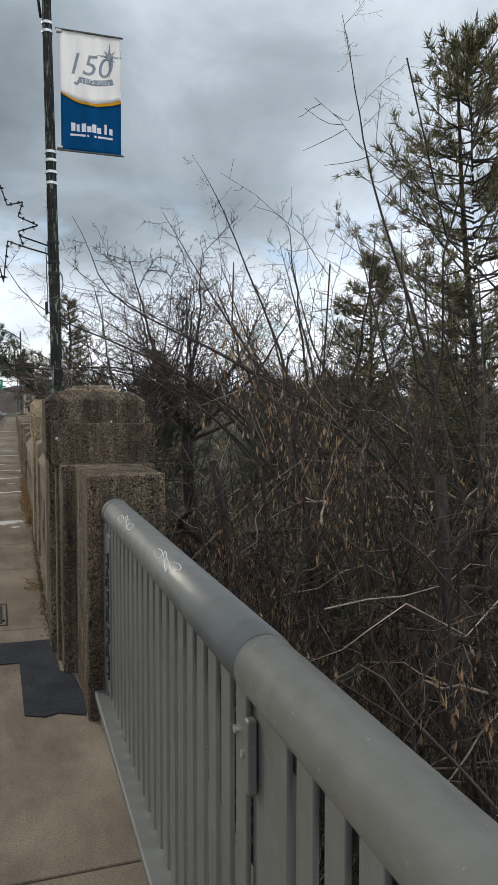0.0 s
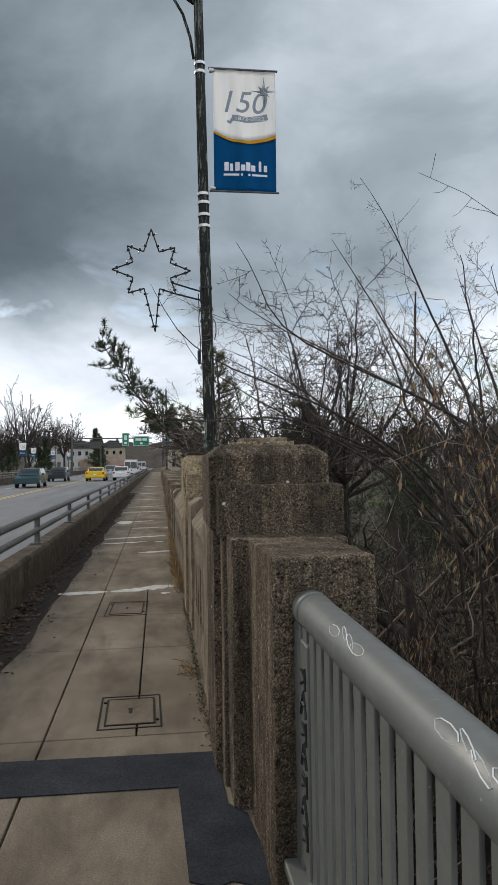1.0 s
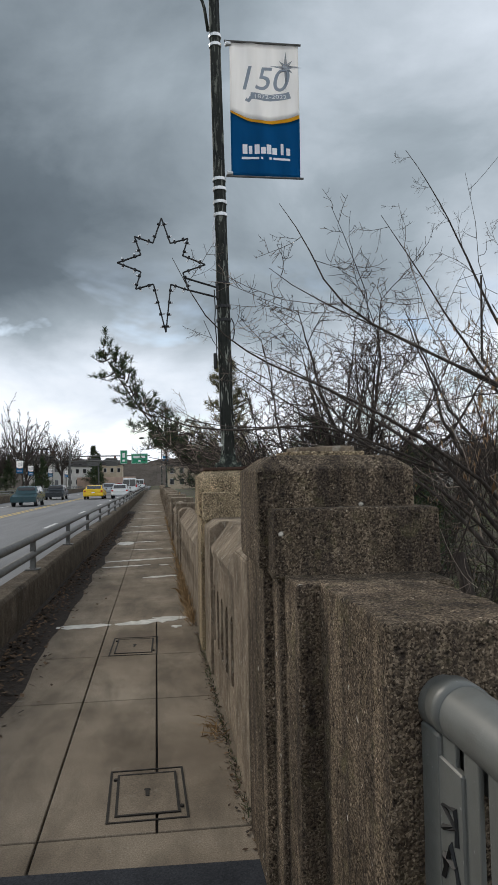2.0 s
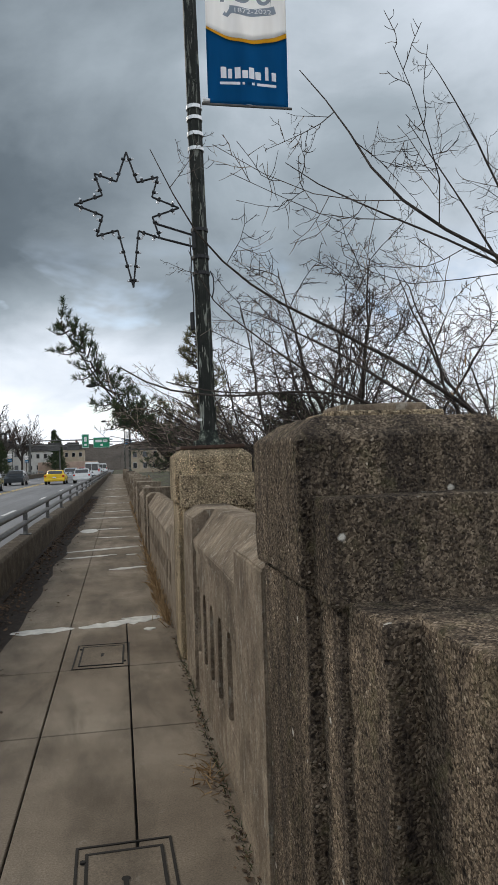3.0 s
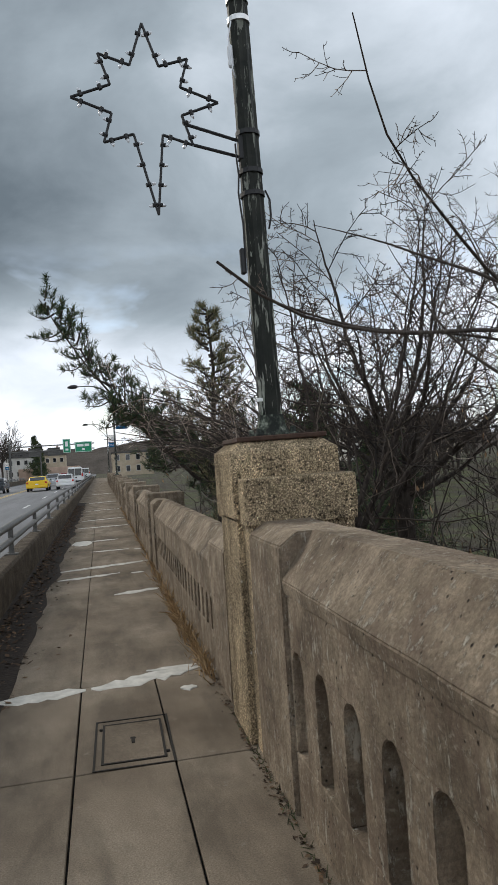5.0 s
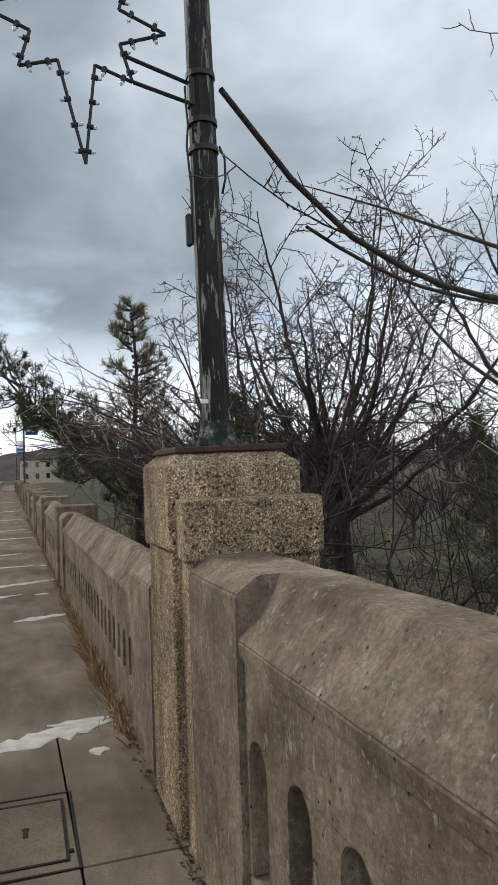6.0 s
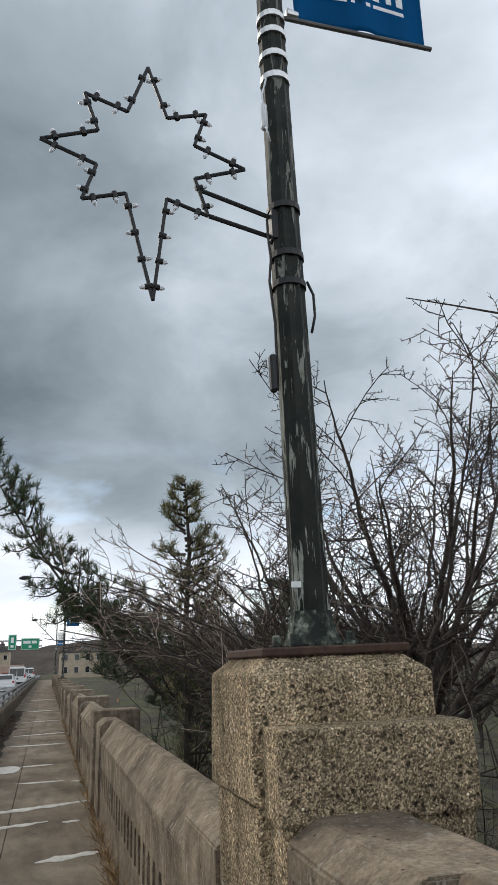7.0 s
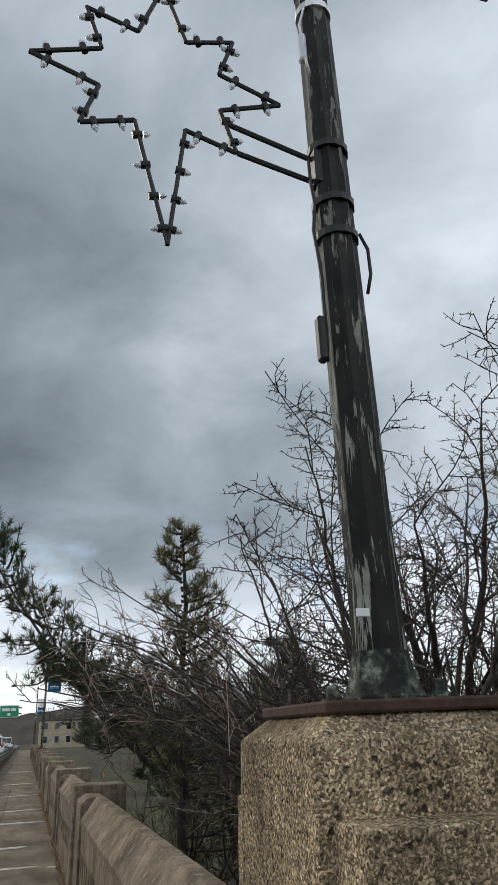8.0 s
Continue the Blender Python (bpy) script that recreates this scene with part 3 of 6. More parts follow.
def parapet_bay(name, y0, y1, post, slots, label, pitch=None, drop=0.0):
    """A parapet panel between two end posts: sloped coping, recessed face and round-headed slots."""
    root = empty(name, FACE + 0.2, (y0 + y1) / 2, 0)
    off = Vector((FACE + 0.2, (y0 + y1) / 2, 0))
    back = 0.52 if drop else 0.62
    def settle(bm, amount=0.004, seed=0.0):
        for v in bm.verts:
            q = v.co * 5.0 + Vector((seed, 0, 0))
            v.co += noise.noise_vector(q) * amount + noise.noise_vector(q * 4.0) * amount * 0.5
            v.co -= off
        return bm
    def sliced(bm, lo, hi, step=0.12 if y0 < 14 else 0.6):
        n = max(2, int((hi - lo) / step))
        for i in range(1, n):
            bmesh.ops.bisect_plane(bm, geom=bm.verts[:] + bm.edges[:] + bm.faces[:], plane_co=(0, lo + (hi - lo) * i / n, 0), plane_no=(0, 1, 0))
        for z in (0.25, 0.5, 0.75):
            bmesh.ops.bisect_plane(bm, geom=bm.verts[:] + bm.edges[:] + bm.faces[:], plane_co=(0, 0, z), plane_no=(0, 0, 1))
        return bm
    for a, b in ((y0, y0 + post), (y1 - post, y1)):
        sec = [(FACE, -0.45), (FACE, 1.205 - drop), (FACE + 0.09, 1.268 - drop), (back - 0.06, 1.268 - drop), (back, 1.22 - drop), (back, -0.45)]
        part("end_post", settle(sliced(prism(sec, "y", a, b, 0.008), a, b)), M["parapet"], root)
    m0, m1 = y0 + post, y1 - post
    # coping of the middle, its street side cut to a long slope
    sec = [(FACE + 0.012, 0.99 - drop), (FACE + 0.002, 1.055 - drop), (FACE + 0.17, 1.272 - drop), (back - 0.06, 1.272 - drop), (back, 1.22 - drop), (back, 0.99 - drop)]
    part("coping", settle(sliced(prism(sec, "y", m0 - 0.002, m1 + 0.002, 0.006), m0, m1)), M["parapet"], root)
    # wall with the slots: bottom and top courses, balusters with arched heads between
    pitch = pitch or (m1 - m0) / (slots + 0.25)
    width = pitch * 0.47
    zb, zt = 0.29, 0.75 - drop
    wx0, wx1 = FACE + 0.022, back - 0.06
    part("plinth", settle(sliced(box(wx0, wx1, m0, m1, -0.45, zb, 0.006), m0, m1)), M["parapet"], root)
    part("top_course", settle(sliced(box(wx0, wx1, m0, m1, zt, 0.992 - drop, 0.004), m0, m1)), M["parapet"], root)
    mid = (m0 + m1) / 2 + (0.12 if y0 < 7 else 0.0)
    centres = [mid + (k - (slots - 1) / 2) * pitch for k in range(slots)]
    edges = [m0] + [min(v, m1 - 0.03) for c in centres for v in (c - width / 2, c + width / 2)] + [m1]
    r = width / 2
    for k in range(0, len(edges), 2):
        a, b = edges[k], edges[k + 1]
        left, right = k > 0, k + 2 < len(edges)
        out = [(a, zb), (b, zb)]
        if right:
            out += [(b, zt - r)] + [(b + r - r * math.cos(t), zt - r + r * math.sin(t)) for t in (radians(d) for d in (22, 45, 67, 86))]
        else:
            out += [(b, zt)]
        if left:
            out += [(a - r + r * math.cos(t), zt - r + r * math.sin(t)) for t in (radians(d) for d in (86, 67, 45, 22))] + [(a, zt - r)]
        else:
            out += [(a, zt)]
        part("baluster", settle(prism(out, "x", wx0, wx1, 0.004), 0.002), M["parapet"], root)
    tagged(root, label, "parapet", "concrete parapet bays", "structure")
    return root


def build_kerb_wall():
    sec = [(-2.02, -0.4), (-2.02, 0.44), (-1.985, 0.47), (-1.765, 0.47), (-1.735, 0.44), (WALK_LEFT, 0.0), (WALK_LEFT, -0.4)]
    bm = prism(sec, "y", -30.0, 135.0, 0.006)
    for k in range(1, 200):
        bmesh.ops.bisect_plane(bm, geom=bm.verts[:] + bm.edges[:] + bm.faces[:], plane_co=(0, -30 + k * 0.8, 0), plane_no=(0, 1, 0)) if k < 100 else None
    for v in bm.verts:
        v.co += noise.noise_vector(v.co * 1.1) * 0.012
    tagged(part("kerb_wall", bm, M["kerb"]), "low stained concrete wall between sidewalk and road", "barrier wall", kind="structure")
    rail = empty("traffic_rail", -1.88, 50.0, 0.47)
    for nm, z, r in (("top_rail", 0.885, 0.052), ("lower_rail", 0.675, 0.045)):
        pts = [(0, y - 50.0, z - 0.47) for y in np.linspace(-30, 135, 60)]
        part(nm, tube(pts, r, 12), M["galv"], rail, smooth=True)
    first = None
    for k in range(33):
        y = 11.8 - 3.85 * 6 + 3.85 * k
        if first is None:
            out = [(-0.06, 0.0), (0.06, 0.0), (0.045, 0.05), (0.035, 0.44), (-0.035, 0.44), (-0.045, 0.05)]
            bm = prism(out, "x", -0.035, 0.035, 0.006)
            add_box(bm, -0.09, 0.09, -0.10, 0.10, 0.0, 0.014)
            first = part("post", bm, M["galv"], rail)
            first.location = (0, y - 50.0, 0)
        else:
            ob = new("post", first.data)
            ob.parent = rail
            ob.location = (0, y - 50.0, 0)
    tagged(rail, "dull grey two-pipe traffic railing on the kerb wall", "railing", kind="structure")


def build_road():
    ROAD_L = -13.2
    bm = box(ROAD_L, -2.03, -30.0, 260.0, -0.5, ROAD_Z)
    tagged(part("road", bm, M["asphalt"]), "worn grey asphalt road of four lanes", "road", kind="structure")
    def line(name, x, y0, y1, w, mat, label):
        tagged(part(name, box(x - w / 2, x + w / 2, y0, y1, ROAD_Z - 0.01, ROAD_Z + 0.004, 0.001), M[mat]), label, "road marking", "lane lines")
    for k in range(14):
        y = 17.0 + 12.2 * k
        line("lane_dash", -4.35, y, y + 3.1, 0.14, "white_line", "worn white lane dash on the road")
        line("lane_dash", -11.0, y, y + 3.1, 0.14, "white_line", "worn white lane dash on the road")
    for x in (-7.85, -8.15):
        line("centre_line", x, -30, 250, 0.12, "yellow_line", "worn yellow centre line on the road")
    far = empty("far_traffic_rail", -13.4, 50, 0)
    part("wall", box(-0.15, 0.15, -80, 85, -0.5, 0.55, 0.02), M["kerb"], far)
    for z in (0.75, 0.95):
        part("rail", tube([(0, -80, z), (0, 85, z)], 0.05, 8), M["galv"], far)
    for k in range(42):
        part("post", box(-0.04, 0.04, -79 + 3.9 * k, -78.9 + 3.9 * k, 0.55, 0.97), M["galv"], far)
    tagged(far, "concrete wall with pipe railing on the far side of the road", "railing", kind="structure")


build_ground()
build_deck()
build_kerb_wall()
build_road()
build_walk_marks()
build_manhole(-0.50, -0.10, 5.42, 6.04, 0.02, True)
build_manhole(-0.69, -0.24, 8.74, 9.50, -0.02, False)

pier_1 = pier("pier_1", 4.985, "blackened, darker-toned stepped exposed-aggregate concrete pier at the parapet's end", "aggregate_dark")
pier_2 = pier("pier_2", 9.06, "stepped exposed-aggregate concrete pier carrying the lamp pole")
# lower blocks that lead from the first pier to the steel railing
lead = empty("end_block", 0.55, 4.0, 0)
for nm, a in (("front_block", (0.314, 0.715, 3.58, 4.36, -0.45, 1.262)), ("rear_block", (FACE + 0.03, 0.80, 4.298, 4.56, -0.45, 1.258))):
    bm = rough_block(*a, bevel=0.012, step=0.07, seed=7, jitter=0.007)
    for v in bm.verts:
        v.co -= Vector((0.55, 4.0, 0))
    part(nm, bm, M["aggregate_dark"], lead)
tagged(lead, "low rough aggregate block before the stepped pier", "bridge pier", kind="structure")
parapet_bay("parapet_1", 5.44, 8.605, 0.66, 5, "weathered tan concrete parapet with five round-headed slots", 0.345)
parapet_bay("parapet_2", 9.515, 16.75, 0.70, 23, "weathered tan concrete parapet with a row of round-headed slots", 0.25, 0.20)
y = 16.75
for k in range(15):
    post = part("parapet_post", rough_block(-0.31, 0.31, -0.30, 0.30, -0.45, 1.15, step=0.3, bevel=0.02), M["parapet"]) if k == 0 else new("parapet_post", post.data)
    post.location = (FACE + 0.27, y + 0.3, 0)
    tagged(post, "squat tan concrete post between parapet bays", "parapet post", "parapet posts", "structure")
    parapet_bay("parapet_%d" % (k + 3), y + 0.6, y + 5.0, 0.35, 14 if k < 4 else 0, "weathered tan concrete parapet with slots, farther along the bridge", drop=0.20)
    y += 5.0


# ---- the steel railing ----
def build_railing():
    RX, RZ, R = 0.446, 1.084, 0.066
    root = empty("steel_railing", RX, 1.4, 0)
    def local(pts):
        return [(x - RX, y - 1.4, z) for x, y, z in pts]
    y_end, y_joint = 3.60, 1.27
    for nm, pts, r in (("handrail", [(RX, y_joint, RZ), (RX, 2.2, RZ), (RX, 3.0, RZ), (RX, y_end - 0.12, RZ), (RX, y_end - 0.05, RZ - 0.006), (RX, y_end, RZ - 0.03)], [R] * 4 + [R * 0.97, R * 0.85]),
                       ("handrail", [(RX, -4.0, RZ - 0.004), (RX, -1.0, RZ - 0.004), (RX, y_joint - 0.004, RZ - 0.004)], R * 0.985),
                       ("sleeve", [(RX, y_joint - 0.03, RZ - 0.002), (RX, y_joint - 0.001, RZ - 0.002)], R * 0.955)):
        part(nm, tube(local(pts), r, 40), M["rail"], root, smooth=True)
    part("end_collar", tube(local([(RX, y_end - 0.17, RZ + 0.001), (RX, y_end - 0.09, RZ + 0.001)]), R * 1.035, 40), M["rail"], root, smooth=True)
    # bottom channel
    part("bottom_rail", box(-0.105, 0.035, -5.4, y_end - 1.4 - 0.03, 0.125, 0.165, 0.006), M["rail"], root)
    part("top_channel", box(-0.015, 0.03, -5.4, y_end - 1.4 - 0.03, 0.955, 1.01, 0.004), M["rail"], root)
    # flat slats, wide side towards the walk
    slat = None
    n = 0
    y = y_end - 0.16
    while y > -3.8:
        if abs(y - 1.19) > 0.10 and abs(y + 1.0) > 0.10 and abs(y + 3.3) > 0.10:
            if slat is None:
                slat = part("slat", box(-0.006, 0.006, -0.036, 0.036, 0.16, 1.04, 0.004, 2), M["rail"], root)
                slat.location = (-0.036, y - 1.4, 0)
            else:
                ob = new("slat", slat.data)
                ob.parent, ob.location = root, (-0.036, y - 1.4, 0)
        y -= 0.113
        n += 1
    # posts with base plate and bolts
    for py in (y_end - 0.05, 1.19, -1.0, -3.3):
        bm = box(-0.026 if py < 3 else -0.052, 0.03, py - 1.4 - 0.075, py - 1.4 + 0.075, 0.0, 1.03, 0.006)
        post = part("post", bm, M["rail"], root)
        part("base_plate", box(-0.08, 0.08, py - 1.4 - 0.10, py - 1.4 + 0.10, 0.0, 0.016, 0.003), M["rail"], post)
        for dy, z in ((0.075, 0.905), (0.125, 0.935)):
            part("bolt", tube([(-0.032, py - 1.4 + dy, z), (-0.050, py - 1.4 + dy, z)], 0.009, 8), M["steel"], post)
    # joint bracket below the pipe
    part("bracket", box(-0.05, -0.03, y_joint - 1.4 - 0.05, y_joint - 1.4 - 0.025, 0.84, 0.99, 0.003), M["rail"], root)
    tagged(root, "grey-green painted steel railing with a fat pipe handrail", "railing", kind="structure")
    # marker scrawl down the end slat and scratched loops on the pipe
    rng = random.Random(11)
    part("end_plate", box(-0.050, -0.030, 1.955, 2.085, 0.20, 0.985, 0.004), M["rail"], root)
    tag = bmesh.new()
    z = 0.90
    for k in range(7):
        shape = ((-0.04, 0.0), (0.0, 1.0), (0.04, 0.0), (0.03, 0.45), (-0.03, 0.5)) if k % 2 else ((-0.035, 0.0), (-0.035, 1.0), (0.035, 0.8), (-0.03, 0.5), (0.04, 0.05))
        pts = [(-0.0515, 2.02 + u + rng.uniform(-0.006, 0.006), z - 0.075 + 0.075 * v + rng.uniform(-0.008, 0.008)) for u, v in shape]
        add_tube(tag, pts, 0.0075, 4)
        z -= 0.09
    g = part("scrawl", tag, M["graffiti"], root, "black marker scrawl")
    for yc in (2.75, 1.95):
        sc = bmesh.new()
        for k in range(4):
            a0 = rng.uniform(0.5, 0.9)
            pts = []
            for i in range(9):
                t = i / 8 * 2 * math.pi
                th = a0 + 0.22 * math.sin(t)
                pts.append((-math.sin(th) * (R + 0.0006), yc - 1.4 + 0.075 * k + 0.055 * math.cos(t + k), RZ + math.cos(th) * (R + 0.0006)))
            add_tube(sc, pts, 0.0016, 3)
        part("scratches", sc, M["scratch"], root, "pale scratched loops")


build_railing()


# ---- the lamp pole on the second pier ----
POLE_X, POLE_Y = 0.487, 9.06
HANG_X = 0.465


def build_pole():
    root = empty("street_lamp", POLE_X, POLE_Y, 1.715)
    z0 = 1.715
    def flute(zs, rs, sides=16):
        bm = bmesh.new()
        rings = []
        for z, r in zip(zs, rs):
            rings.append([bm.verts.new((math.cos(2 * math.pi * k / sides) * r * (1.0 if k % 2 else 0.86), math.sin(2 * math.pi * k / sides) * r * (1.0 if k % 2 else 0.86), z - z0)) for k in range(sides)])
        for a, b in zip(rings, rings[1:]):
            for k in range(sides):
                bm.faces.new((a[k], a[(k + 1) % sides], b[(k + 1) % sides], b[k]))
        bm.faces.new(rings[0][::-1])
        bm.faces.new(rings[-1])
        return bm
    zs = list(np.linspace(1.80, 7.32, 40))
    part("shaft", flute(zs, [0.074 - (z - 1.8) / 5.5 * 0.020 for z in zs]), M["pole"], root)
    part("plinth_plate", box(-0.27, 0.27, -0.25, 0.25, 0.0, 0.03, 0.006), M["rust"], root, "rusted steel plate")
    zs = [1.745, 1.755, 1.77, 1.785, 1.80, 1.825, 1.85, 1.875]
    part("base_casting", flute(zs, [0.112, 0.114, 0.104, 0.098, 0.092, 0.087, 0.082, 0.076]), M["verdigris"], root, "corroded green and white cast base")
    for k in range(4):
        a = math.pi / 4 + k * math.pi / 2
        x, y = math.cos(a) * 0.15, math.sin(a) * 0.15
        part("bolt_cover", tube([(x, y, 0.03), (x, y, 0.045), (x, y, 0.046), (x, y, 0.075), (x, y, 0.08)], [0.032, 0.032, 0.018, 0.017, 0.010], 6), M["verdigris"], root, smooth=True)
    part("inspection_label", box(-0.098, -0.06, -0.088, -0.080, 0.24, 0.262, 0.002), M["sign_white"], root, "small white striped tag")
    # finial
    part("finial", flute([7.32, 7.33, 7.36, 7.38, 7.42, 7.46, 7.52], [0.055, 0.068, 0.068, 0.045, 0.05, 0.03, 0.006], 12), M["pole"], root)
    # curved arm over the road, with its brace
    arm = [(-0.04, 0, 6.95 - z0), (-0.20, 0, 7.06 - z0), (-0.45, 0, 7.24 - z0), (-0.75, 0, 7.40 - z0), (-1.05, 0, 7.52 - z0), (-1.4, 0, 7.58 - z0), (-1.8, 0, 7.59 - z0), (-2.2, 0, 7.57 - z0)]
    part("arm", tube(arm, [0.04, 0.038, 0.036, 0.034, 0.033, 0.032, 0.031, 0.03], 10), M["pole"], root, smooth=True)
    brace = [(-0.07, 0, 6.28 - z0), (-0.10, 0, 6.52 - z0), (-0.18, 0, 6.80 - z0), (-0.33, 0, 7.06 - z0), (-0.55, 0, 7.27 - z0)]
    part("arm_brace", tube(brace, 0.017, 8), M["pole"], root, smooth=True)
    head = bmesh.new()
    add_tube(head, [(-2.15, 0, 7.575 - z0), (-2.25, 0, 7.58 - z0), (-2.55, 0, 7.57 - z0), (-2.8, 0, 7.54 - z0)], [0.05, 0.12, 0.13, 0.05], 12)
    part("lamp_head", head, M["black"], root, smooth=True)
    for z in (6.22, 6.12, 4.70, 4.60, 4.46, 4.33):
        r = 0.074 - (z - 1.8) / 5.5 * 0.020 + 0.006
        part("steel_band", tube([(0, 0, z - 0.016 - z0), (0, 0, z + 0.016 - z0)], r, 16), M["steel"], root, "bright steel band")
    for z in (3.62, 3.38, 3.24):
        r = 0.074 - (z - 1.8) / 5.5 * 0.020 + 0.008
        part("strap", tube([(0, 0, z - 0.014 - z0), (0, 0, z + 0.014 - z0)], r, 14), M["black"], root)
    # cable and connectors down the side
    rng = random.Random(3)
    cab = [(-0.085 + rng.uniform(-0.008, 0.004), -0.03 + rng.uniform(-0.01, 0.01), z - z0) for z in np.linspace(3.55, 2.75, 9)]
    part("cable", tube(cab, 0.006, 6), M["black"], root, smooth=True)
    part("connector", box(-0.118, -0.088, -0.055, -0.015, 2.74 - z0, 2.90 - z0, 0.008), M["black"], root)
    part("cable", tube([(-0.06, -0.05, 4.30 - z0), (-0.085, -0.05, 4.2 - z0), (-0.075, -0.06, 4.0 - z0), (-0.06, -0.05, 3.95 - z0)], 0.005, 6), M["bulb"], root, smooth=True)
    part("connector", box(-0.092, -0.062, -0.055, -0.02, 4.02 - z0, 4.16 - z0, 0.008), M["bulb"], root)
    part("cable", tube([(0.075, -0.03, 3.26 - z0), (0.10, -0.03, 3.2 - z0), (0.10, -0.03, 3.1 - z0), (0.08, -0.03, 3.02 - z0)], 0.006, 6), M["black"], root, smooth=True)
    root.rotation_euler.y = -0.015
    tagged(root, "black fluted lamp pole with peeling paint and curved arm", "street lamp")


def build_banner():
    root = empty("banner", HANG_X + 0.45, POLE_Y, 4.75)
    x0, x1, zb, zt = HANG_X + 0.105, HANG_X + 0.83, 4.755, 6.175
    ox = HANG_X + 0.45
    def wave(x, z):
        u, v = (x - x0) / (x1 - x0), (z - zb) / (zt - zb)
        return 0.014 * math.sin(u * 9.0 + v * 2.0) * (1 - 0.6 * v) + 0.006 * math.sin(u * 21 + v * 5)
    def edge(u, k=0.0):
        return zb + (zt - zb) * (0.435 - 0.055 * math.sin(math.pi * (0.15 + u)) + 0.07 * (1 - u) ** 2) + k
    def sheet(name, lo, hi, y, mat, label=""):
        bm = bmesh.new()
        nu, nv = 30, 14
        g = []
        for i in range(nu + 1):
            u = i / nu
            x = x0 + (x1 - x0) * u
            a, b = lo(u), hi(u)
            g.append([[bm.verts.new((x - ox, y + s + wave(x, a + (b - a) * j / nv), a + (b - a) * j / nv - 4.75)) for j in range(nv + 1)] for s in (0.0, 0.003)])
        for i in range(nu):
            for j in range(nv):
                bm.faces.new((g[i][0][j], g[i + 1][0][j], g[i + 1][0][j + 1], g[i][0][j + 1]))
                bm.faces.new((g[i][1][j], g[i][1][j + 1], g[i + 1][1][j + 1], g[i + 1][1][j]))
        for i in range(nu):
            for j in (0, nv):
                bm.faces.new((g[i][0][j], g[i][1][j], g[i + 1][1][j], g[i + 1][0][j]))
        for i in (0, nu):
            for j in range(nv):
                bm.faces.new((g[i][0][j], g[i][0][j + 1], g[i][1][j + 1], g[i][1][j]))
        return part(name, bm, mat, root, label, smooth=True)
    white = sheet("upper_cloth", lambda u: edge(u, 0.018), lambda u: zt, 0.0, M["cloth_white"], "white upper cloth")
    sheet("gold_wave", lambda u: edge(u, -0.004 - 0.02 * u), lambda u: edge(u, 0.018), 0.0, M["cloth_gold"], "thin gold wave")
    blue = sheet("lower_cloth", lambda u: zb, lambda u: edge(u, -0.004 - 0.02 * u), 0.0, M["cloth_blue"], "blue lower cloth")
    for z in (zt + 0.008, zb - 0.008):
        part("banner_rod", tube([(0.05 - 0.45, 0.0, z - 4.75), (x1 - ox + 0.03, 0.0, z - 4.75)], 0.012, 8), M["galv"], root)
    for z in (zt - 0.02, zb + 0.02):
        part("rod_bracket", tube([(0.06 - 0.45, 0.0, z - 4.75), (0.12 - 0.45, 0.0, z - 4.75)], [0.03, 0.02], 10), M["steel"], root)
    def lettering(name, text, x, z, size, mat, shear, parent, width=None, spin=0.0):
        cu = bpy.data.curves.new(name, "FONT")
        cu.body, cu.size, cu.extrude, cu.shear, cu.align_x = text, size, 0.001, shear, "CENTER"
        tmp = new(name + "_tmp", cu)
        bpy.context.view_layer.update()
        me = bpy.data.meshes.new_from_object(tmp.evaluated_get(bpy.context.evaluated_depsgraph_get()))
        bpy.data.objects.remove(tmp)
        w = max(v.co.x for v in me.vertices) - min(v.co.x for v in me.vertices)
        k = width / w if width else 1.0
        for v in me.vertices:
            px, pz = v.co.x * k, v.co.y
            px, pz = px * math.cos(spin) - pz * math.sin(spin), px * math.sin(spin) + pz * math.cos(spin)
            v.co = Vector((x + px - ox, wave(x + px, z + pz) - 0.004 - v.co.z, z + pz - 4.75))
        return mesh_object(name, me, mat, root)
    lettering("numerals", "150", x0 + 0.33, zt - 0.50, 0.36, M["print_grey"], 0.25, white, 0.50)
    def bar(name, pts, r, mat):
        bm = bmesh.new()
        w = [(x - ox, wave(x, z) - 0.005, z - 4.75) for x, z in pts]
        rows = []
        for i, c in enumerate(w):
            d = Vector(w[min(i + 1, len(w) - 1)]) - Vector(w[max(i - 1, 0)])
            nrm = Vector((-d.z, 0, d.x)).normalized() * r
            rows.append((bm.verts.new(Vector(c) - nrm), bm.verts.new(Vector(c) + nrm)))
        for (a0, a1), (b0, b1) in zip(rows, rows[1:]):
            bm.faces.new((a0, b0, b1, a1))
        bm.normal_update()
        bmesh.ops.solidify(bm, geom=bm.faces[:], thickness=0.001)
        return part(name, bm, mat, root)
    rib = [(x0 + 0.21 + 0.42 * u, zt - 0.565 - 0.03 * math.sin(u * math.pi) + 0.03 * u) for u in np.linspace(0, 1, 9)]
    bar("ribbon", rib, 0.035, M["print_grey"])
    lettering("years", "1872-2022", x0 + 0.42, zt - 0.59, 0.06, M["print_white"], 0.0, white, 0.34, 0.06).location.y -= 0.004
    bar("ribbon_tail", [(x0 + 0.16, zt - 0.60), (x0 + 0.19, zt - 0.62), (x0 + 0.22, zt - 0.58)], 0.018, M["print_grey"])
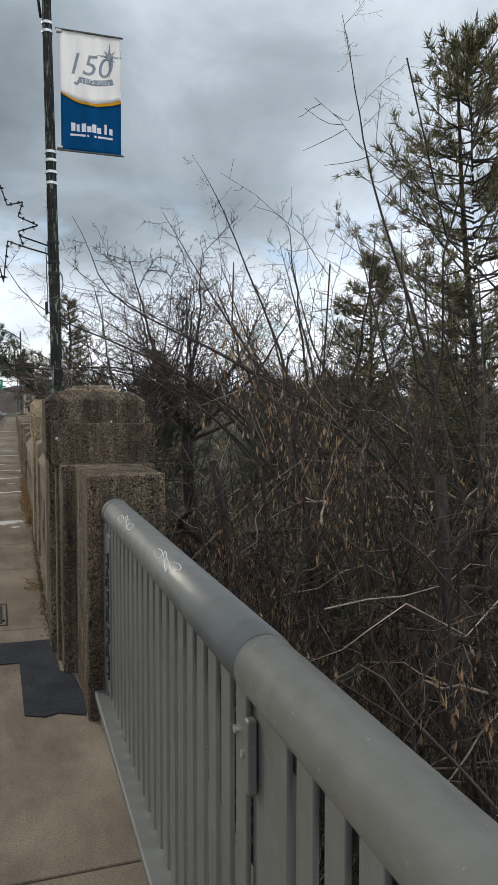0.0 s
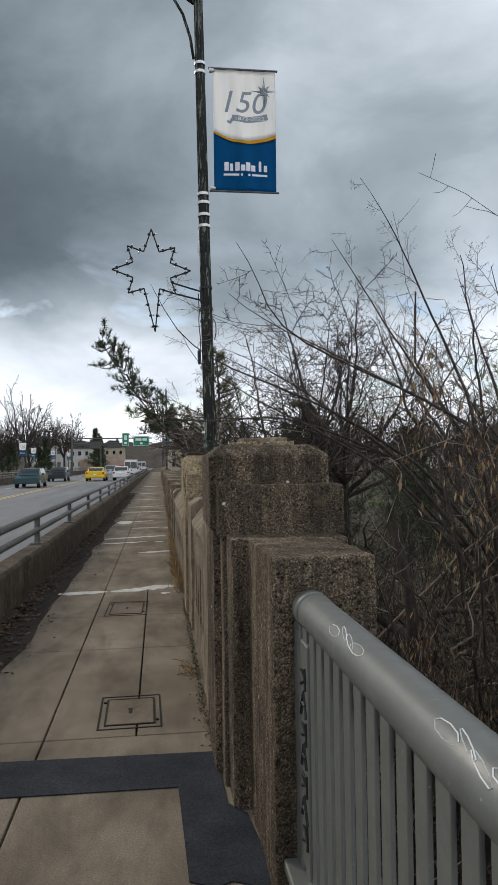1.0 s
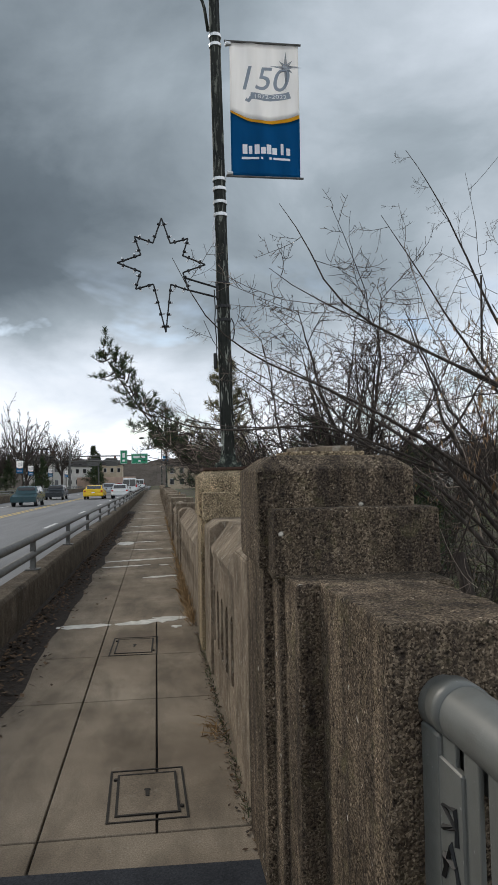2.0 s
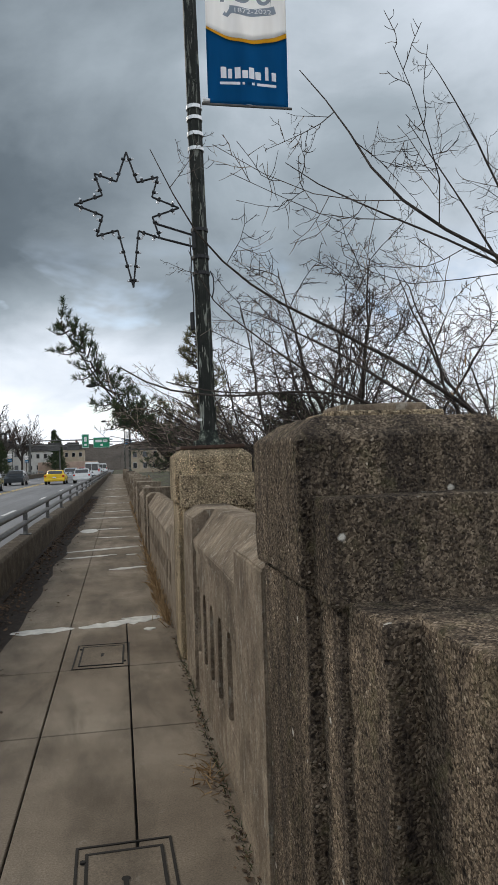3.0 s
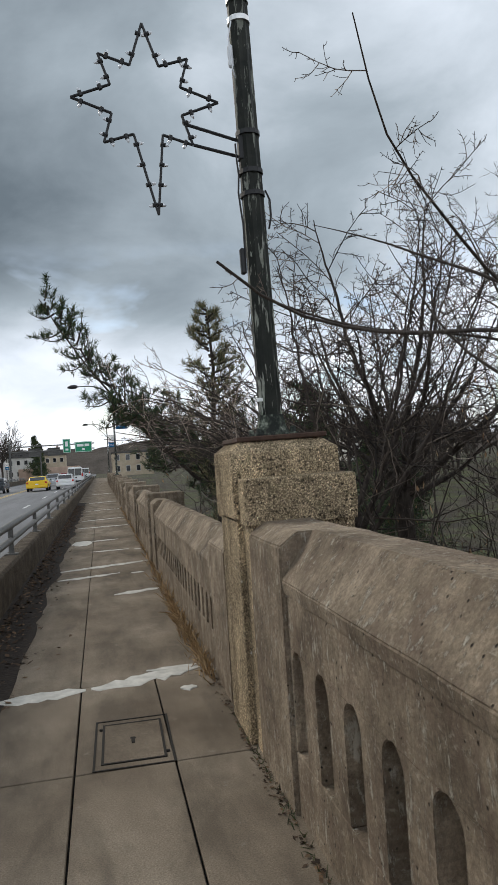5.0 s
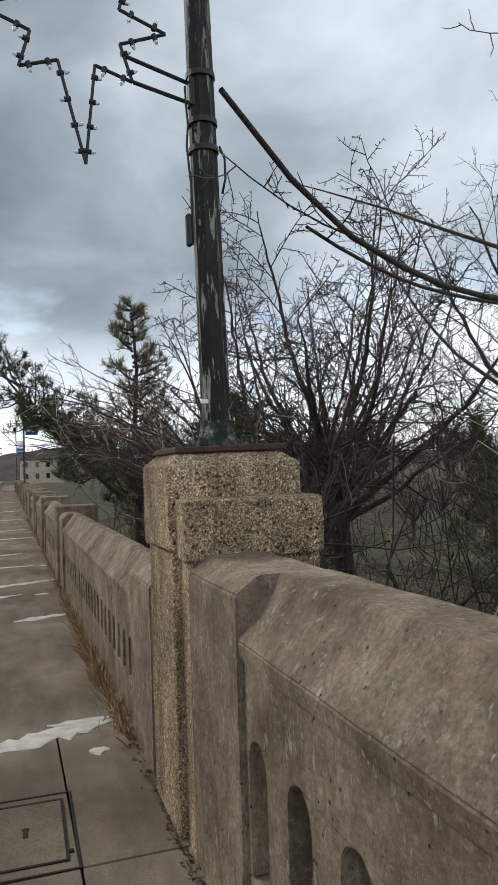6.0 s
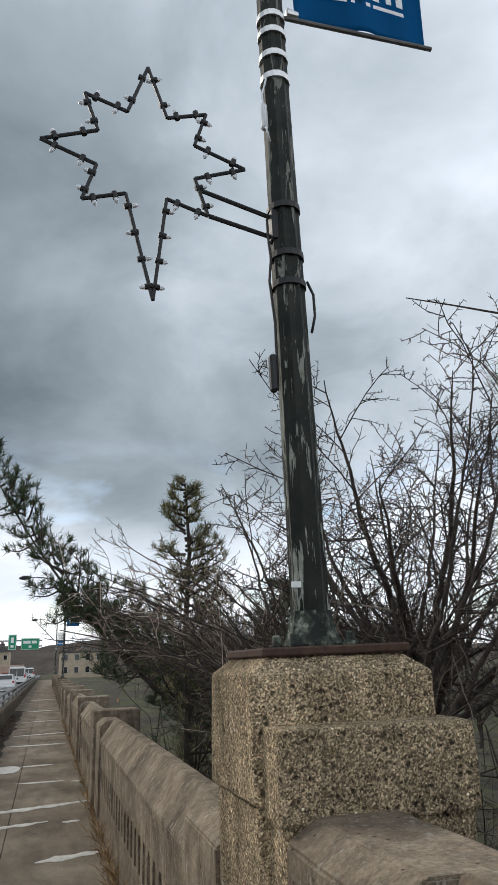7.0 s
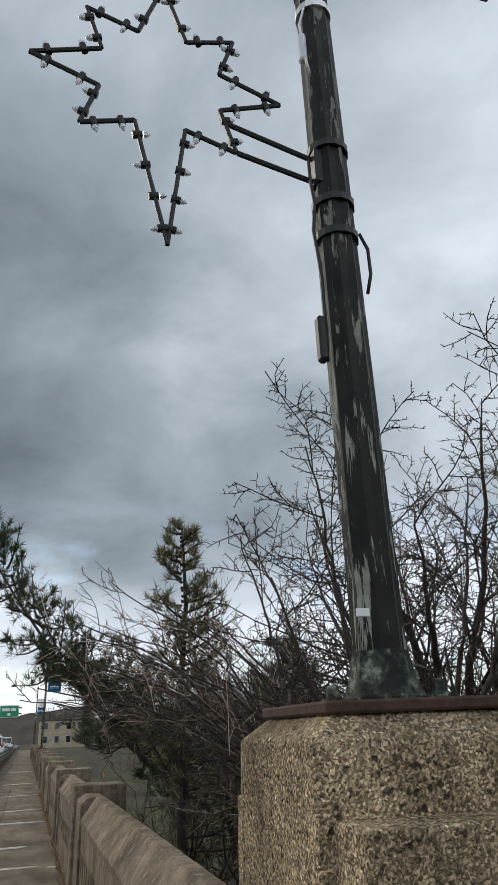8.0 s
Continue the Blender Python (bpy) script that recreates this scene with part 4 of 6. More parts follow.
    def star(name, cx, cz, big, small, mat, y):
        bm = bmesh.new()
        pts = []
        for k in range(16):
            a = math.pi / 2 + k * math.pi / 8
            r = big * (1.55 if k == 8 else 1.0) if k % 4 == 0 else small * 1.3 if k % 4 == 2 else small * 0.5
            pts.append((cx + r * math.cos(a), cz + r * math.sin(a)))
        f = bm.faces.new([bm.verts.new((x - ox, wave(x, z) - y, z - 4.75)) for x, z in pts])
        bmesh.ops.solidify(bm, geom=[f], thickness=0.001)
        return part(name, bm, mat, root)
    star("star_mark", x1 - 0.135, zt - 0.24, 0.17, 0.075, M["print_grey"], 0.005)
    star("star_centre", x1 - 0.135, zt - 0.24, 0.11, 0.05, M["cloth_white"], 0.0075)
    # the maker's wordmark and the line under it, as plain bars
    for k, (a, b, h) in enumerate(((0.10, 0.15, 0.10), (0.165, 0.20, 0.085), (0.225, 0.275, 0.10), (0.29, 0.34, 0.07), (0.35, 0.40, 0.10), (0.41, 0.46, 0.07), (0.50, 0.53, 0.12), (0.56, 0.60, 0.075))):
        zc = zb + 0.235
        bar("wordmark_bar", [(x0 + a + 0.02, zc + h / 2), (x0 + b + 0.02, zc + h / 2)], h / 2, M["print_white"])
    for a, b in ((0.11, 0.29), (0.31, 0.42), (0.44, 0.62)):
        bar("small_print_bar", [(x0 + a, zb + 0.19), (x0 + b, zb + 0.19)], 0.012, M["print_white"])
    tagged(root, "white and blue cloth banner with a gold wave and large numerals", "banner")


def build_star():
    """Wire star ornament with lamp holders on its outline, held off the pole by two rods."""
    cx, cz = -0.155, 3.815
    root = empty("star_ornament", cx, POLE_Y, cz)
    outer = {0: 0.47, 1: 0.375, 2: 0.44, 3: 0.38, 4: 0.70, 5: 0.375, 6: 0.445, 7: 0.385}
    pts = []
    for k in range(8):
        a = math.pi / 2 - k * math.pi / 4
        pts.append((outer[k] * math.cos(a) + (0.033 if k == 4 else 0.0), outer[k] * math.sin(a)))
        inner = 0.228
        b = a - math.pi / 8
        pts.append((inner * math.cos(b), inner * math.sin(b)))
    wire = bmesh.new()
    n = len(pts)
    for i in range(n):
        a, b = pts[i], pts[(i + 1) % n]
        add_tube(wire, [(a[0], 0, a[1]), (b[0], 0, b[1])], 0.0085, 6)
    part("wire_frame", wire, M["black"], root)
    rng = random.Random(9)
    for i in range(n):
        a, b = Vector((pts[i][0], 0, pts[i][1])), Vector((pts[(i + 1) % n][0], 0, pts[(i + 1) % n][1]))
        d = (b - a)
        cnt = 4 if d.length > 0.4 else 2
        for k in range(cnt):
            c = a + d * ((k + 0.5) / cnt)
            m = Vector((-d.z, 0, d.x)).normalized()
            if m.dot(c) < 0:
                m = -m
            bm = bmesh.new()
            add_tube(bm, [c - m * 0.012, c + m * 0.020], 0.013, 8)
            holder = part("lamp_holder", bm, M["black"], root)
            s = 1 if rng.random() < 0.75 else -1
            part("bulb", tube([c + m * 0.018 * s, c + m * 0.032 * s, c + m * 0.042 * s], [0.011, 0.010, 0.003], 8), M["bulb"], holder)
    for (xa, za), (xb, zb) in (((0.225, -0.14), (0.555, -0.235)), ((0.272, -0.268), (0.555, -0.335))):
        part("support_rod", tube([(xa, 0, za), (xb, 0, zb)], 0.010, 6), M["black"], root)
    part("bracket", box(0.545, 0.575, -0.04, 0.02, -0.36, -0.21, 0.004), M["black"], root)
    tagged(root, "dark wire star ornament with small lamps, strapped to the pole", "star decoration")


build_pole()
build_banner()
build_star()
# stub of an old pole base left on the first pier
stub = empty("old_base_plate", 0.48, 5.0, 1.71)
part("plate", box(-0.17, 0.17, -0.15, 0.15, 0.0, 0.025, 0.006), M["aggregate"], stub)
part("mortar_pad", rough_block(-0.12, 0.14, -0.10, 0.12, 0.015, 0.048, 0.008, 0.06, 0.006), M["parapet"], stub)
tagged(stub, "broken remains of a pole base on the pier top", "base plate")


# ---- trees and brush ----
def unit(v):
    return v / (np.linalg.norm(v, axis=-1, keepdims=True) + 1e-9)


def bowed(rng, p0, p1, n, bow, wobble):
    """Gently bent lines from p0 to p1, for one pair of points or for many at once."""
    p0, p1, bow = np.atleast_2d(p0).astype(float), np.atleast_2d(p1).astype(float), np.atleast_2d(bow).astype(float)
    u = np.linspace(0, 1, n)[None, :, None]
    length = np.linalg.norm(p1 - p0, axis=1)[:, None, None]
    pts = p0[:, None] + (p1 - p0)[:, None] * u + bow[:, None] * np.sin(u * np.pi)
    j = rng.normal(0, 1, (len(p0), n, 3)) * wobble * length / n
    j[:, 0] = 0
    return pts + np.cumsum(j, axis=1) * np.minimum(1, u * 3)


def sprout(rng, pts, r0, r1, depth, count, frac, lift, spread=(30, 65), first=0.12, droop=0.0, rmin=0.0016, thin=0.62, n_last=4, keep=None, grow=1.0):
    """Side shoots along all the lines of pts, shoots on those, and so on: a list of (points, first radii, last radii)."""
    N, K, _ = pts.shape
    total = np.linalg.norm(np.diff(pts, axis=1), axis=2).sum(1)
    u = first + (1 - first) * (np.arange(count)[None] + rng.random((N, count))) / count
    s = np.clip(u, 0, 0.999) * (K - 1)
    i = s.astype(int)
    f = (s - i)[..., None]
    row = np.arange(N)[:, None]
    a, b = pts[row, i], pts[row, i + 1]
    p, d = (a + (b - a) * f).reshape(-1, 3), unit(b - a).reshape(-1, 3)
    side = unit(np.cross(d, rng.normal(0, 1, d.shape)))
    ang = np.radians(rng.uniform(*spread, (len(d), 1)))
    g = unit(d * np.cos(ang) + side * np.sin(ang) + np.array([0, 0, lift]))
    L = (total[:, None] * frac * (1.15 - 0.65 * u) * rng.uniform(0.5, 1.3, u.shape)).reshape(-1, 1)
    n = 6 if depth > 0 else n_last
    bend = rng.normal(0, 0.06, d.shape) * L + np.array([[0, 0, lift * 0.10 - droop * 0.25]]) * L
    q = bowed(rng, p, p + g * L + np.array([[0, 0, -droop * 0.6]]) * L, n, bend, 0.11)
    ra = np.maximum((r0[:, None] + (r1 - r0)[:, None] * u) * 0.46, rmin).ravel()
    rb = np.maximum(ra * 0.3, rmin * 0.6)
    if keep is not None:
        ok = keep(q)
        q, ra, rb = q[ok], ra[ok], rb[ok]
    out = [(q, ra, rb)]
    if depth > 0 and len(q):
        out += sprout(rng, q, ra, rb, depth - 1, max(3, int(count * thin)), frac * grow, lift, spread, 0.15, droop, rmin, thin, n_last, keep, grow)
    return out


def tangle_mesh(name, groups, sides=3):
    """All the tapered tubes of the groups in one mesh."""
    vs, fs, base = [], [], 0
    ang = np.arange(sides) * 2 * np.pi / sides
    for p, r0, r1 in groups:
        N, K, _ = p.shape
        if not N:
            continue
        d = unit(np.gradient(p, axis=1))
        ref = np.where(np.abs(d[..., 2:3]) < 0.9, np.array([0.0, 0.0, 1.0]), np.array([1.0, 0.0, 0.0]))
        a = unit(np.cross(d, ref))
        b = np.cross(d, a)
        r = (r0[:, None] + (r1 - r0)[:, None] * np.linspace(0, 1, K)[None])[..., None, None]
        ring = p[:, :, None] + r * (np.cos(ang)[None, None, :, None] * a[:, :, None] + np.sin(ang)[None, None, :, None] * b[:, :, None])
        vs.append(ring.reshape(-1, 3))
        m, i, k = np.meshgrid(np.arange(N), np.arange(K - 1), np.arange(sides), indexing="ij")
        k2 = (k + 1) % sides
        o = base + m * K * sides
        fs.append(np.stack([o + i * sides + k, o + i * sides + k2, o + (i + 1) * sides + k2, o + (i + 1) * sides + k], -1).reshape(-1, 4))
        base += N * K * sides
    return raw_mesh(name, np.concatenate(vs), np.concatenate(fs))


def off_bridge(base):
    """A test for the shoots that keep off the parapet, the walk and the lamp."""
    def test(q):
        p = q + np.asarray(base, float)
        x, y, z = p[..., 0], p[..., 1], p[..., 2]
        bad = (x < 1.15) & (y < 9.7) & (z < 1.45) | (x < 0.74) & (z < 1.3) | (y < 10.0) & (x < 0.95) | (x < 0.40) & (y < 15.2) & (z > 1.9) | (x < 0.05) & (y < 15.2) | (x < -0.9) | (y < 2.2) & (x < 1.15)
        return ~bad.any(axis=1)
    return test


def clear_of_bridge(groups, base):
    test = off_bridge(base)
    keep = []
    for q, ra, rb in groups:
        ok = test(q)
        keep.append((q[ok], ra[ok], rb[ok]))
    return keep


def leaf_cloud(rng, pts, count, size, hang=0.8, tail=0.4):
    """Folded leaves of four corners on the outer parts of the given lines."""
    N, K, _ = pts.shape
    i, j = rng.integers(0, N, count), rng.integers(max(1, int(K * tail)), K, count)
    p = pts[i, j - 1] + (pts[i, j] - pts[i, j - 1]) * rng.random((count, 1))
    d = rng.normal(0, 1, (count, 3))
    d[:, 2] -= hang * 2.0
    d = unit(d)
    s = unit(np.cross(d, rng.normal(0, 1, (count, 3))))
    L, W = size * rng.uniform(0.6, 1.6, (count, 1)), size * rng.uniform(0.08, 0.2, (count, 1))
    c = np.cross(d, s) * W * 0.5
    v = np.stack([p, p + d * L * 0.55 + s * W + c, p + d * L, p + d * L * 0.5 - s * W + c], 1)
    return v.reshape(-1, 3), np.arange(count * 4).reshape(-1, 4)


def limb_lines(rng, limbs, base, wobble, n=14):
    b = np.array(base, float)
    p0, p1 = np.array([l[0] for l in limbs], float) - b, np.array([l[1] for l in limbs], float) - b
    return bowed(rng, p0, p1, n, np.array([l[4] for l in limbs], float), wobble), np.array([l[2] for l in limbs]), np.array([l[3] for l in limbs])


def bare_tree(name, base, limbs, seed, label, twig="twig", n_last=4, counts=(9, 2), frac=0.42, lift=0.35, trunk_r=0.12, leaves=0, droop=0.0, rmin=0.0018, free=False, spread=(30, 70), wobble=0.14, thin=0.8, grow=1.4):
    """A leafless tree: trunk and limbs, a crown of shoots, and perhaps some dead leaves that stayed."""
    rng = np.random.default_rng(seed)
    root = empty(name, *base)
    q, r0, r1 = limb_lines(rng, limbs, base, wobble)
    use = r0 < trunk_r * 0.99
    twigs = sprout(rng, q[use], r0[use], r1[use], counts[1], counts[0], frac, lift, spread, droop=droop, rmin=rmin, thin=thin, n_last=n_last, keep=None if free else off_bridge(base), grow=grow)
    me = tangle_mesh("trunk", [(q, r0, r1)], 4 if free else 8)
    for f in me.polygons:
        f.use_smooth = True
    mesh_object("trunk", me, M["bark"], root)
    tagged(mesh_object("crown", tangle_mesh("crown", twigs, 3), M[twig], root), kind="stuff")
    if leaves:
        v, f = leaf_cloud(rng, twigs[-1][0], leaves, 0.055)
        tagged(mesh_object("dead_foliage", raw_mesh("dead_foliage", v, f), M["dead_leaf"], root, "few withered tan leaves"), kind="stuff")
    tagged(root, label, "tree")
    return root


def threaded(rng, paths, base, n=26, wobble=0.05):
    """Crooked limbs that run through the points of each path."""
    out = []
    for pts, _, _ in paths:
        p = np.array(pts, float) - np.array(base, float)
        d = np.concatenate([[0], np.cumsum(np.linalg.norm(np.diff(p, axis=0), axis=1))])
        t = np.linspace(0, d[-1], n)
        q = np.stack([np.interp(t, d, p[:, k]) for k in range(3)], 1)
        for _ in range(3):
            q[1:-1] = (q[:-2] + 2 * q[1:-1] + q[2:]) / 4
        kink = np.cumsum(rng.normal(0, 1, (n, 3)), axis=0)
        kink -= kink[0] + (kink[-1] - kink[0]) * np.linspace(0, 1, n)[:, None]
        out.append(q + kink * wobble * d[-1] / n)
    return np.array(out), np.array([p[1] for p in paths]), np.array([p[2] for p in paths])


def branching(rng, q, r0, r1, plan, keep):
    """Branches on branches, one level for each (count, length, spread, lift, droop, least radius)."""
    out = []
    for count, frac, spread, lift, droop, least in plan:
        g = sprout(rng, q, r0, r1, 0, count, frac, lift, spread, 0.10, droop, least, n_last=5, keep=keep)[0]
        if not len(g[0]):
            break
        out.append(g)
        q, r0, r1 = g
    return out


def grown_tree(name, base, trunk, paths, plan, seed, label, twig="twig", keep=None, wobble=0.12):
    """A leafless tree from its trunk, its crooked limbs and a plan of ever finer branches."""
    rng = np.random.default_rng(seed)
    root = empty(name, *base)
    q, r0, r1 = threaded(rng, paths, base, 26, wobble)
    t, t0, t1 = threaded(rng, [trunk], base, 26, 0.04)
    if keep is None:
        keep = off_bridge(base)
        ok = keep(q[:, 8:])
        q, r0, r1 = q[ok], r0[ok], r1[ok]
    levels = branching(rng, q, r0, r1, plan, keep)
    for nm, g in (("trunk", (t, t0, t1)), ("limb_mass", (q, r0, r1))):
        me = tangle_mesh(nm, [g], 8)
        for f in me.polygons:
            f.use_smooth = True
        ob = mesh_object(nm, me, M["bark"], root)
        if nm == "limb_mass":
            tagged(ob, kind="stuff")
    tagged(mesh_object("crown", tangle_mesh("crown", levels, 3), M[twig], root), kind="stuff")
    tagged(root, label, "tree")
    return root


def spread_limbs(rng, at, count, reach, rise, r, low=0.5):
    """Limbs that leave a fork, swing outwards and turn up."""
    x, y, z = at
    out = []
    for k in range(count):
        a = 2 * math.pi * k / count + rng.uniform(-0.35, 0.35)
        R, top = rng.uniform(*reach), rng.uniform(*rise)
        z0 = z + rng.uniform(-low, 0.1)
        c, s = math.cos(a), math.sin(a)
        out.append(([(x, y, z0), (x + 0.30 * R * c, y + 0.30 * R * s, z0 + 0.22 * (top - z0)), (x + 0.68 * R * c, y + 0.68 * R * s, z0 + 0.55 * (top - z0)), (x + R * c, y + R * s, top)], r * rng.uniform(0.7, 1.1), 0.005))
    return out


def needle_tufts(rng, p, d, size, per):
    """Tufts of thin needles at the given points, each with its direction."""
    n = len(p)
    w = unit(rng.normal(0, 1, (n, per, 3)) * 0.62 + unit(d)[:, None])
    L = size * rng.uniform(0.7, 1.3, (n, per, 1))
    s = unit(np.cross(w, rng.normal(0, 1, (n, per, 3))))
    o = p[:, None] + rng.normal(0, 0.12 * size, (n, per, 3))
    hw = size * 0.05
    v = np.stack([o - s * hw, o + s * hw, o + w * L], 2).reshape(-1, 3)
    return v, np.arange(len(v)).reshape(-1, 3)


def pine(name, base, limbs, seed, label, tuft=0.11, per=16, counts=(12, 1), frac=0.33, lift=0.35, trunk_r=0.13, mat="needle", fill=0.75):
    rng = np.random.default_rng(seed)
    root = empty(name, *base)
    q, r0, r1 = limb_lines(rng, limbs, base, 0.04, 12)
    def clear(p):
        w = p + np.array(base, float)
        return ~((w[..., 0] < 0.80) & (w[..., 2] < 1.35)).any(axis=1)
    ok = clear(q)
    q, r0, r1 = q[ok], r0[ok], r1[ok]
    use = r0 < trunk_r * 0.99
    twigs = sprout(rng, q[use], r0[use], r1[use], counts[1], counts[0], frac, lift, rmin=0.004, keep=clear)
    ends, ways = [q[use][:, -1]], [q[use][:, -1] - q[use][:, -3]]
    for t, _, _ in twigs:
        ends.append(t[:, 1:].reshape(-1, 3))
        ways.append(np.diff(t, axis=1).reshape(-1, 3) + np.array([0, 0, 0.03]))
    ends, ways = np.concatenate(ends), np.concatenate(ways)
    pick = rng.random(len(ends)) < fill
    mesh_object("trunk", tangle_mesh("trunk", [(q, r0, r1)], 7), M["bark"], root)
    tagged(mesh_object("bough_mass", tangle_mesh("bough_mass", twigs, 3), M["bark"], root), kind="stuff")
    v, f = needle_tufts(rng, ends[pick], ways[pick], tuft, per)
    tagged(mesh_object("foliage", raw_mesh("foliage", v, f), M[mat], root, "tufts of dark green needles"), kind="stuff")
    tagged(root, label, "pine tree")
    return root


def conifer(name, base, height, radius, seed, label, boughs=90, tuft=0.13, per=12, lean=(0, 0), first=0.25, mat="needle", fill=0.75, power=1.0):
    """An upright conifer whose boughs shorten towards the top."""
    rng = np.random.default_rng(seed)
    x, y, z = base
    top = (x + lean[0], y + lean[1], z + height)
    limbs = [(base, top, 0.14, 0.012, (0, 0, 0))]
    for k in range(boughs):
        u = first + (1 - first) * (k + rng.random()) / boughs
        c = np.array(base) + (np.array(top) - np.array(base)) * u
        a = rng.uniform(0, 2 * math.pi)
        L = radius * ((1.02 - u) / (1 - first)) ** power * rng.uniform(0.55, 1.2) + 0.10
        limbs.append((c, c + np.array([math.cos(a) * L, math.sin(a) * L, L * rng.uniform(0.1, 0.75)]), 0.018, 0.004, (0, 0, -0.08 * L)))
    return pine(name, base, limbs, seed + 1, label, tuft, per, (7, 0), 0.40, 0.4, 0.13, mat, fill)


def thicket(name, cx, cy, w, d, seed, stems, label, top=1.6, low=-5.2, twig="twig", leaves=900, counts=(8, 1), droop=0.25, lean=(-0.15, 0.0), vines=0, thin=0.7, boughs=0):
    """A clump of arching stems, tangled shoots and dead leaves."""
    rng = np.random.default_rng(seed)
    root = empty(name, cx, cy, low)
    p0 = np.stack([rng.uniform(-w, w, stems), rng.uniform(-d, d, stems), np.zeros(stems)], 1)
    h = (top - low) * rng.uniform(0.62, 1.08, stems)
    p1 = p0 + np.stack([rng.normal(lean[0], 0.28, stems) * h * 0.55, rng.normal(lean[1], 0.28, stems) * h * 0.55, h], 1)
    q = bowed(rng, p0, p1, 14, rng.normal(0, 0.3, (stems, 3)), 0.4)
    r = rng.uniform(0.010, 0.032, stems)
    at = (cx, cy, low)
    twigs = sprout(rng, q, r, r * 0.25, counts[1], counts[0], 0.20, 0.10, (35, 85), 0.42, droop, 0.0021, thin, keep=off_bridge(at), grow=1.5)
    main = clear_of_bridge([(q, r, r * 0.22)], at)
    if boughs:
        p = np.stack([rng.uniform(-w, w, boughs), rng.uniform(-d, d, boughs), rng.uniform(0.35, 0.95, boughs) * (top - low)], 1)
        e = p + unit(rng.normal(0, 1, (boughs, 3)) * np.array([1, 1, 0.55])) * rng.uniform(0.8, 2.2, (boughs, 1))
        b = bowed(rng, p, e, 10, rng.normal(0, 0.25, (boughs, 3)), 0.5)
        rb = rng.uniform(0.004, 0.013, boughs)
        pale = clear_of_bridge([(b, rb, rb * 0.15)], at)
        tagged(mesh_object("pale_bough_tangle", tangle_mesh("pale_bough_tangle", pale, 5), M["twig_grey"], root), kind="stuff")
    groups = list(twigs)
    if vines:
        t = twigs[0][0]
        hubs = t[rng.integers(0, len(t), 22), rng.integers(2, t.shape[1], 22)]
        p = hubs[rng.integers(0, 22, vines)] + rng.normal(0, 0.13, (vines, 3))
        end = p + np.stack([rng.normal(0, 0.10, vines), rng.normal(0, 0.10, vines), -rng.uniform(0.2, 0.75, vines)], 1)
        hang = bowed(rng, p, end, 5, rng.normal(0, 0.06, (vines, 3)), 0.5)
        groups += clear_of_bridge([(hang, np.full(vines, 0.0028), np.full(vines, 0.0013))], at)
    tagged(mesh_object("stem_tangle", tangle_mesh("stem_tangle", main, 5), M["bark"], root), kind="stuff")
    tagged(mesh_object("shoot_tangle", tangle_mesh("shoot_tangle", groups, 3), M[twig], root), kind="stuff")
    if leaves:
        v, f = leaf_cloud(rng, groups[-1][0], leaves, 0.055, 2.2, 0.3)
        tagged(mesh_object("dead_foliage", raw_mesh("dead_foliage", v, f), M["dead_leaf"], root, "curled dead tan leaves"), kind="stuff")
    tagged(root, label, "shrub")
    return root


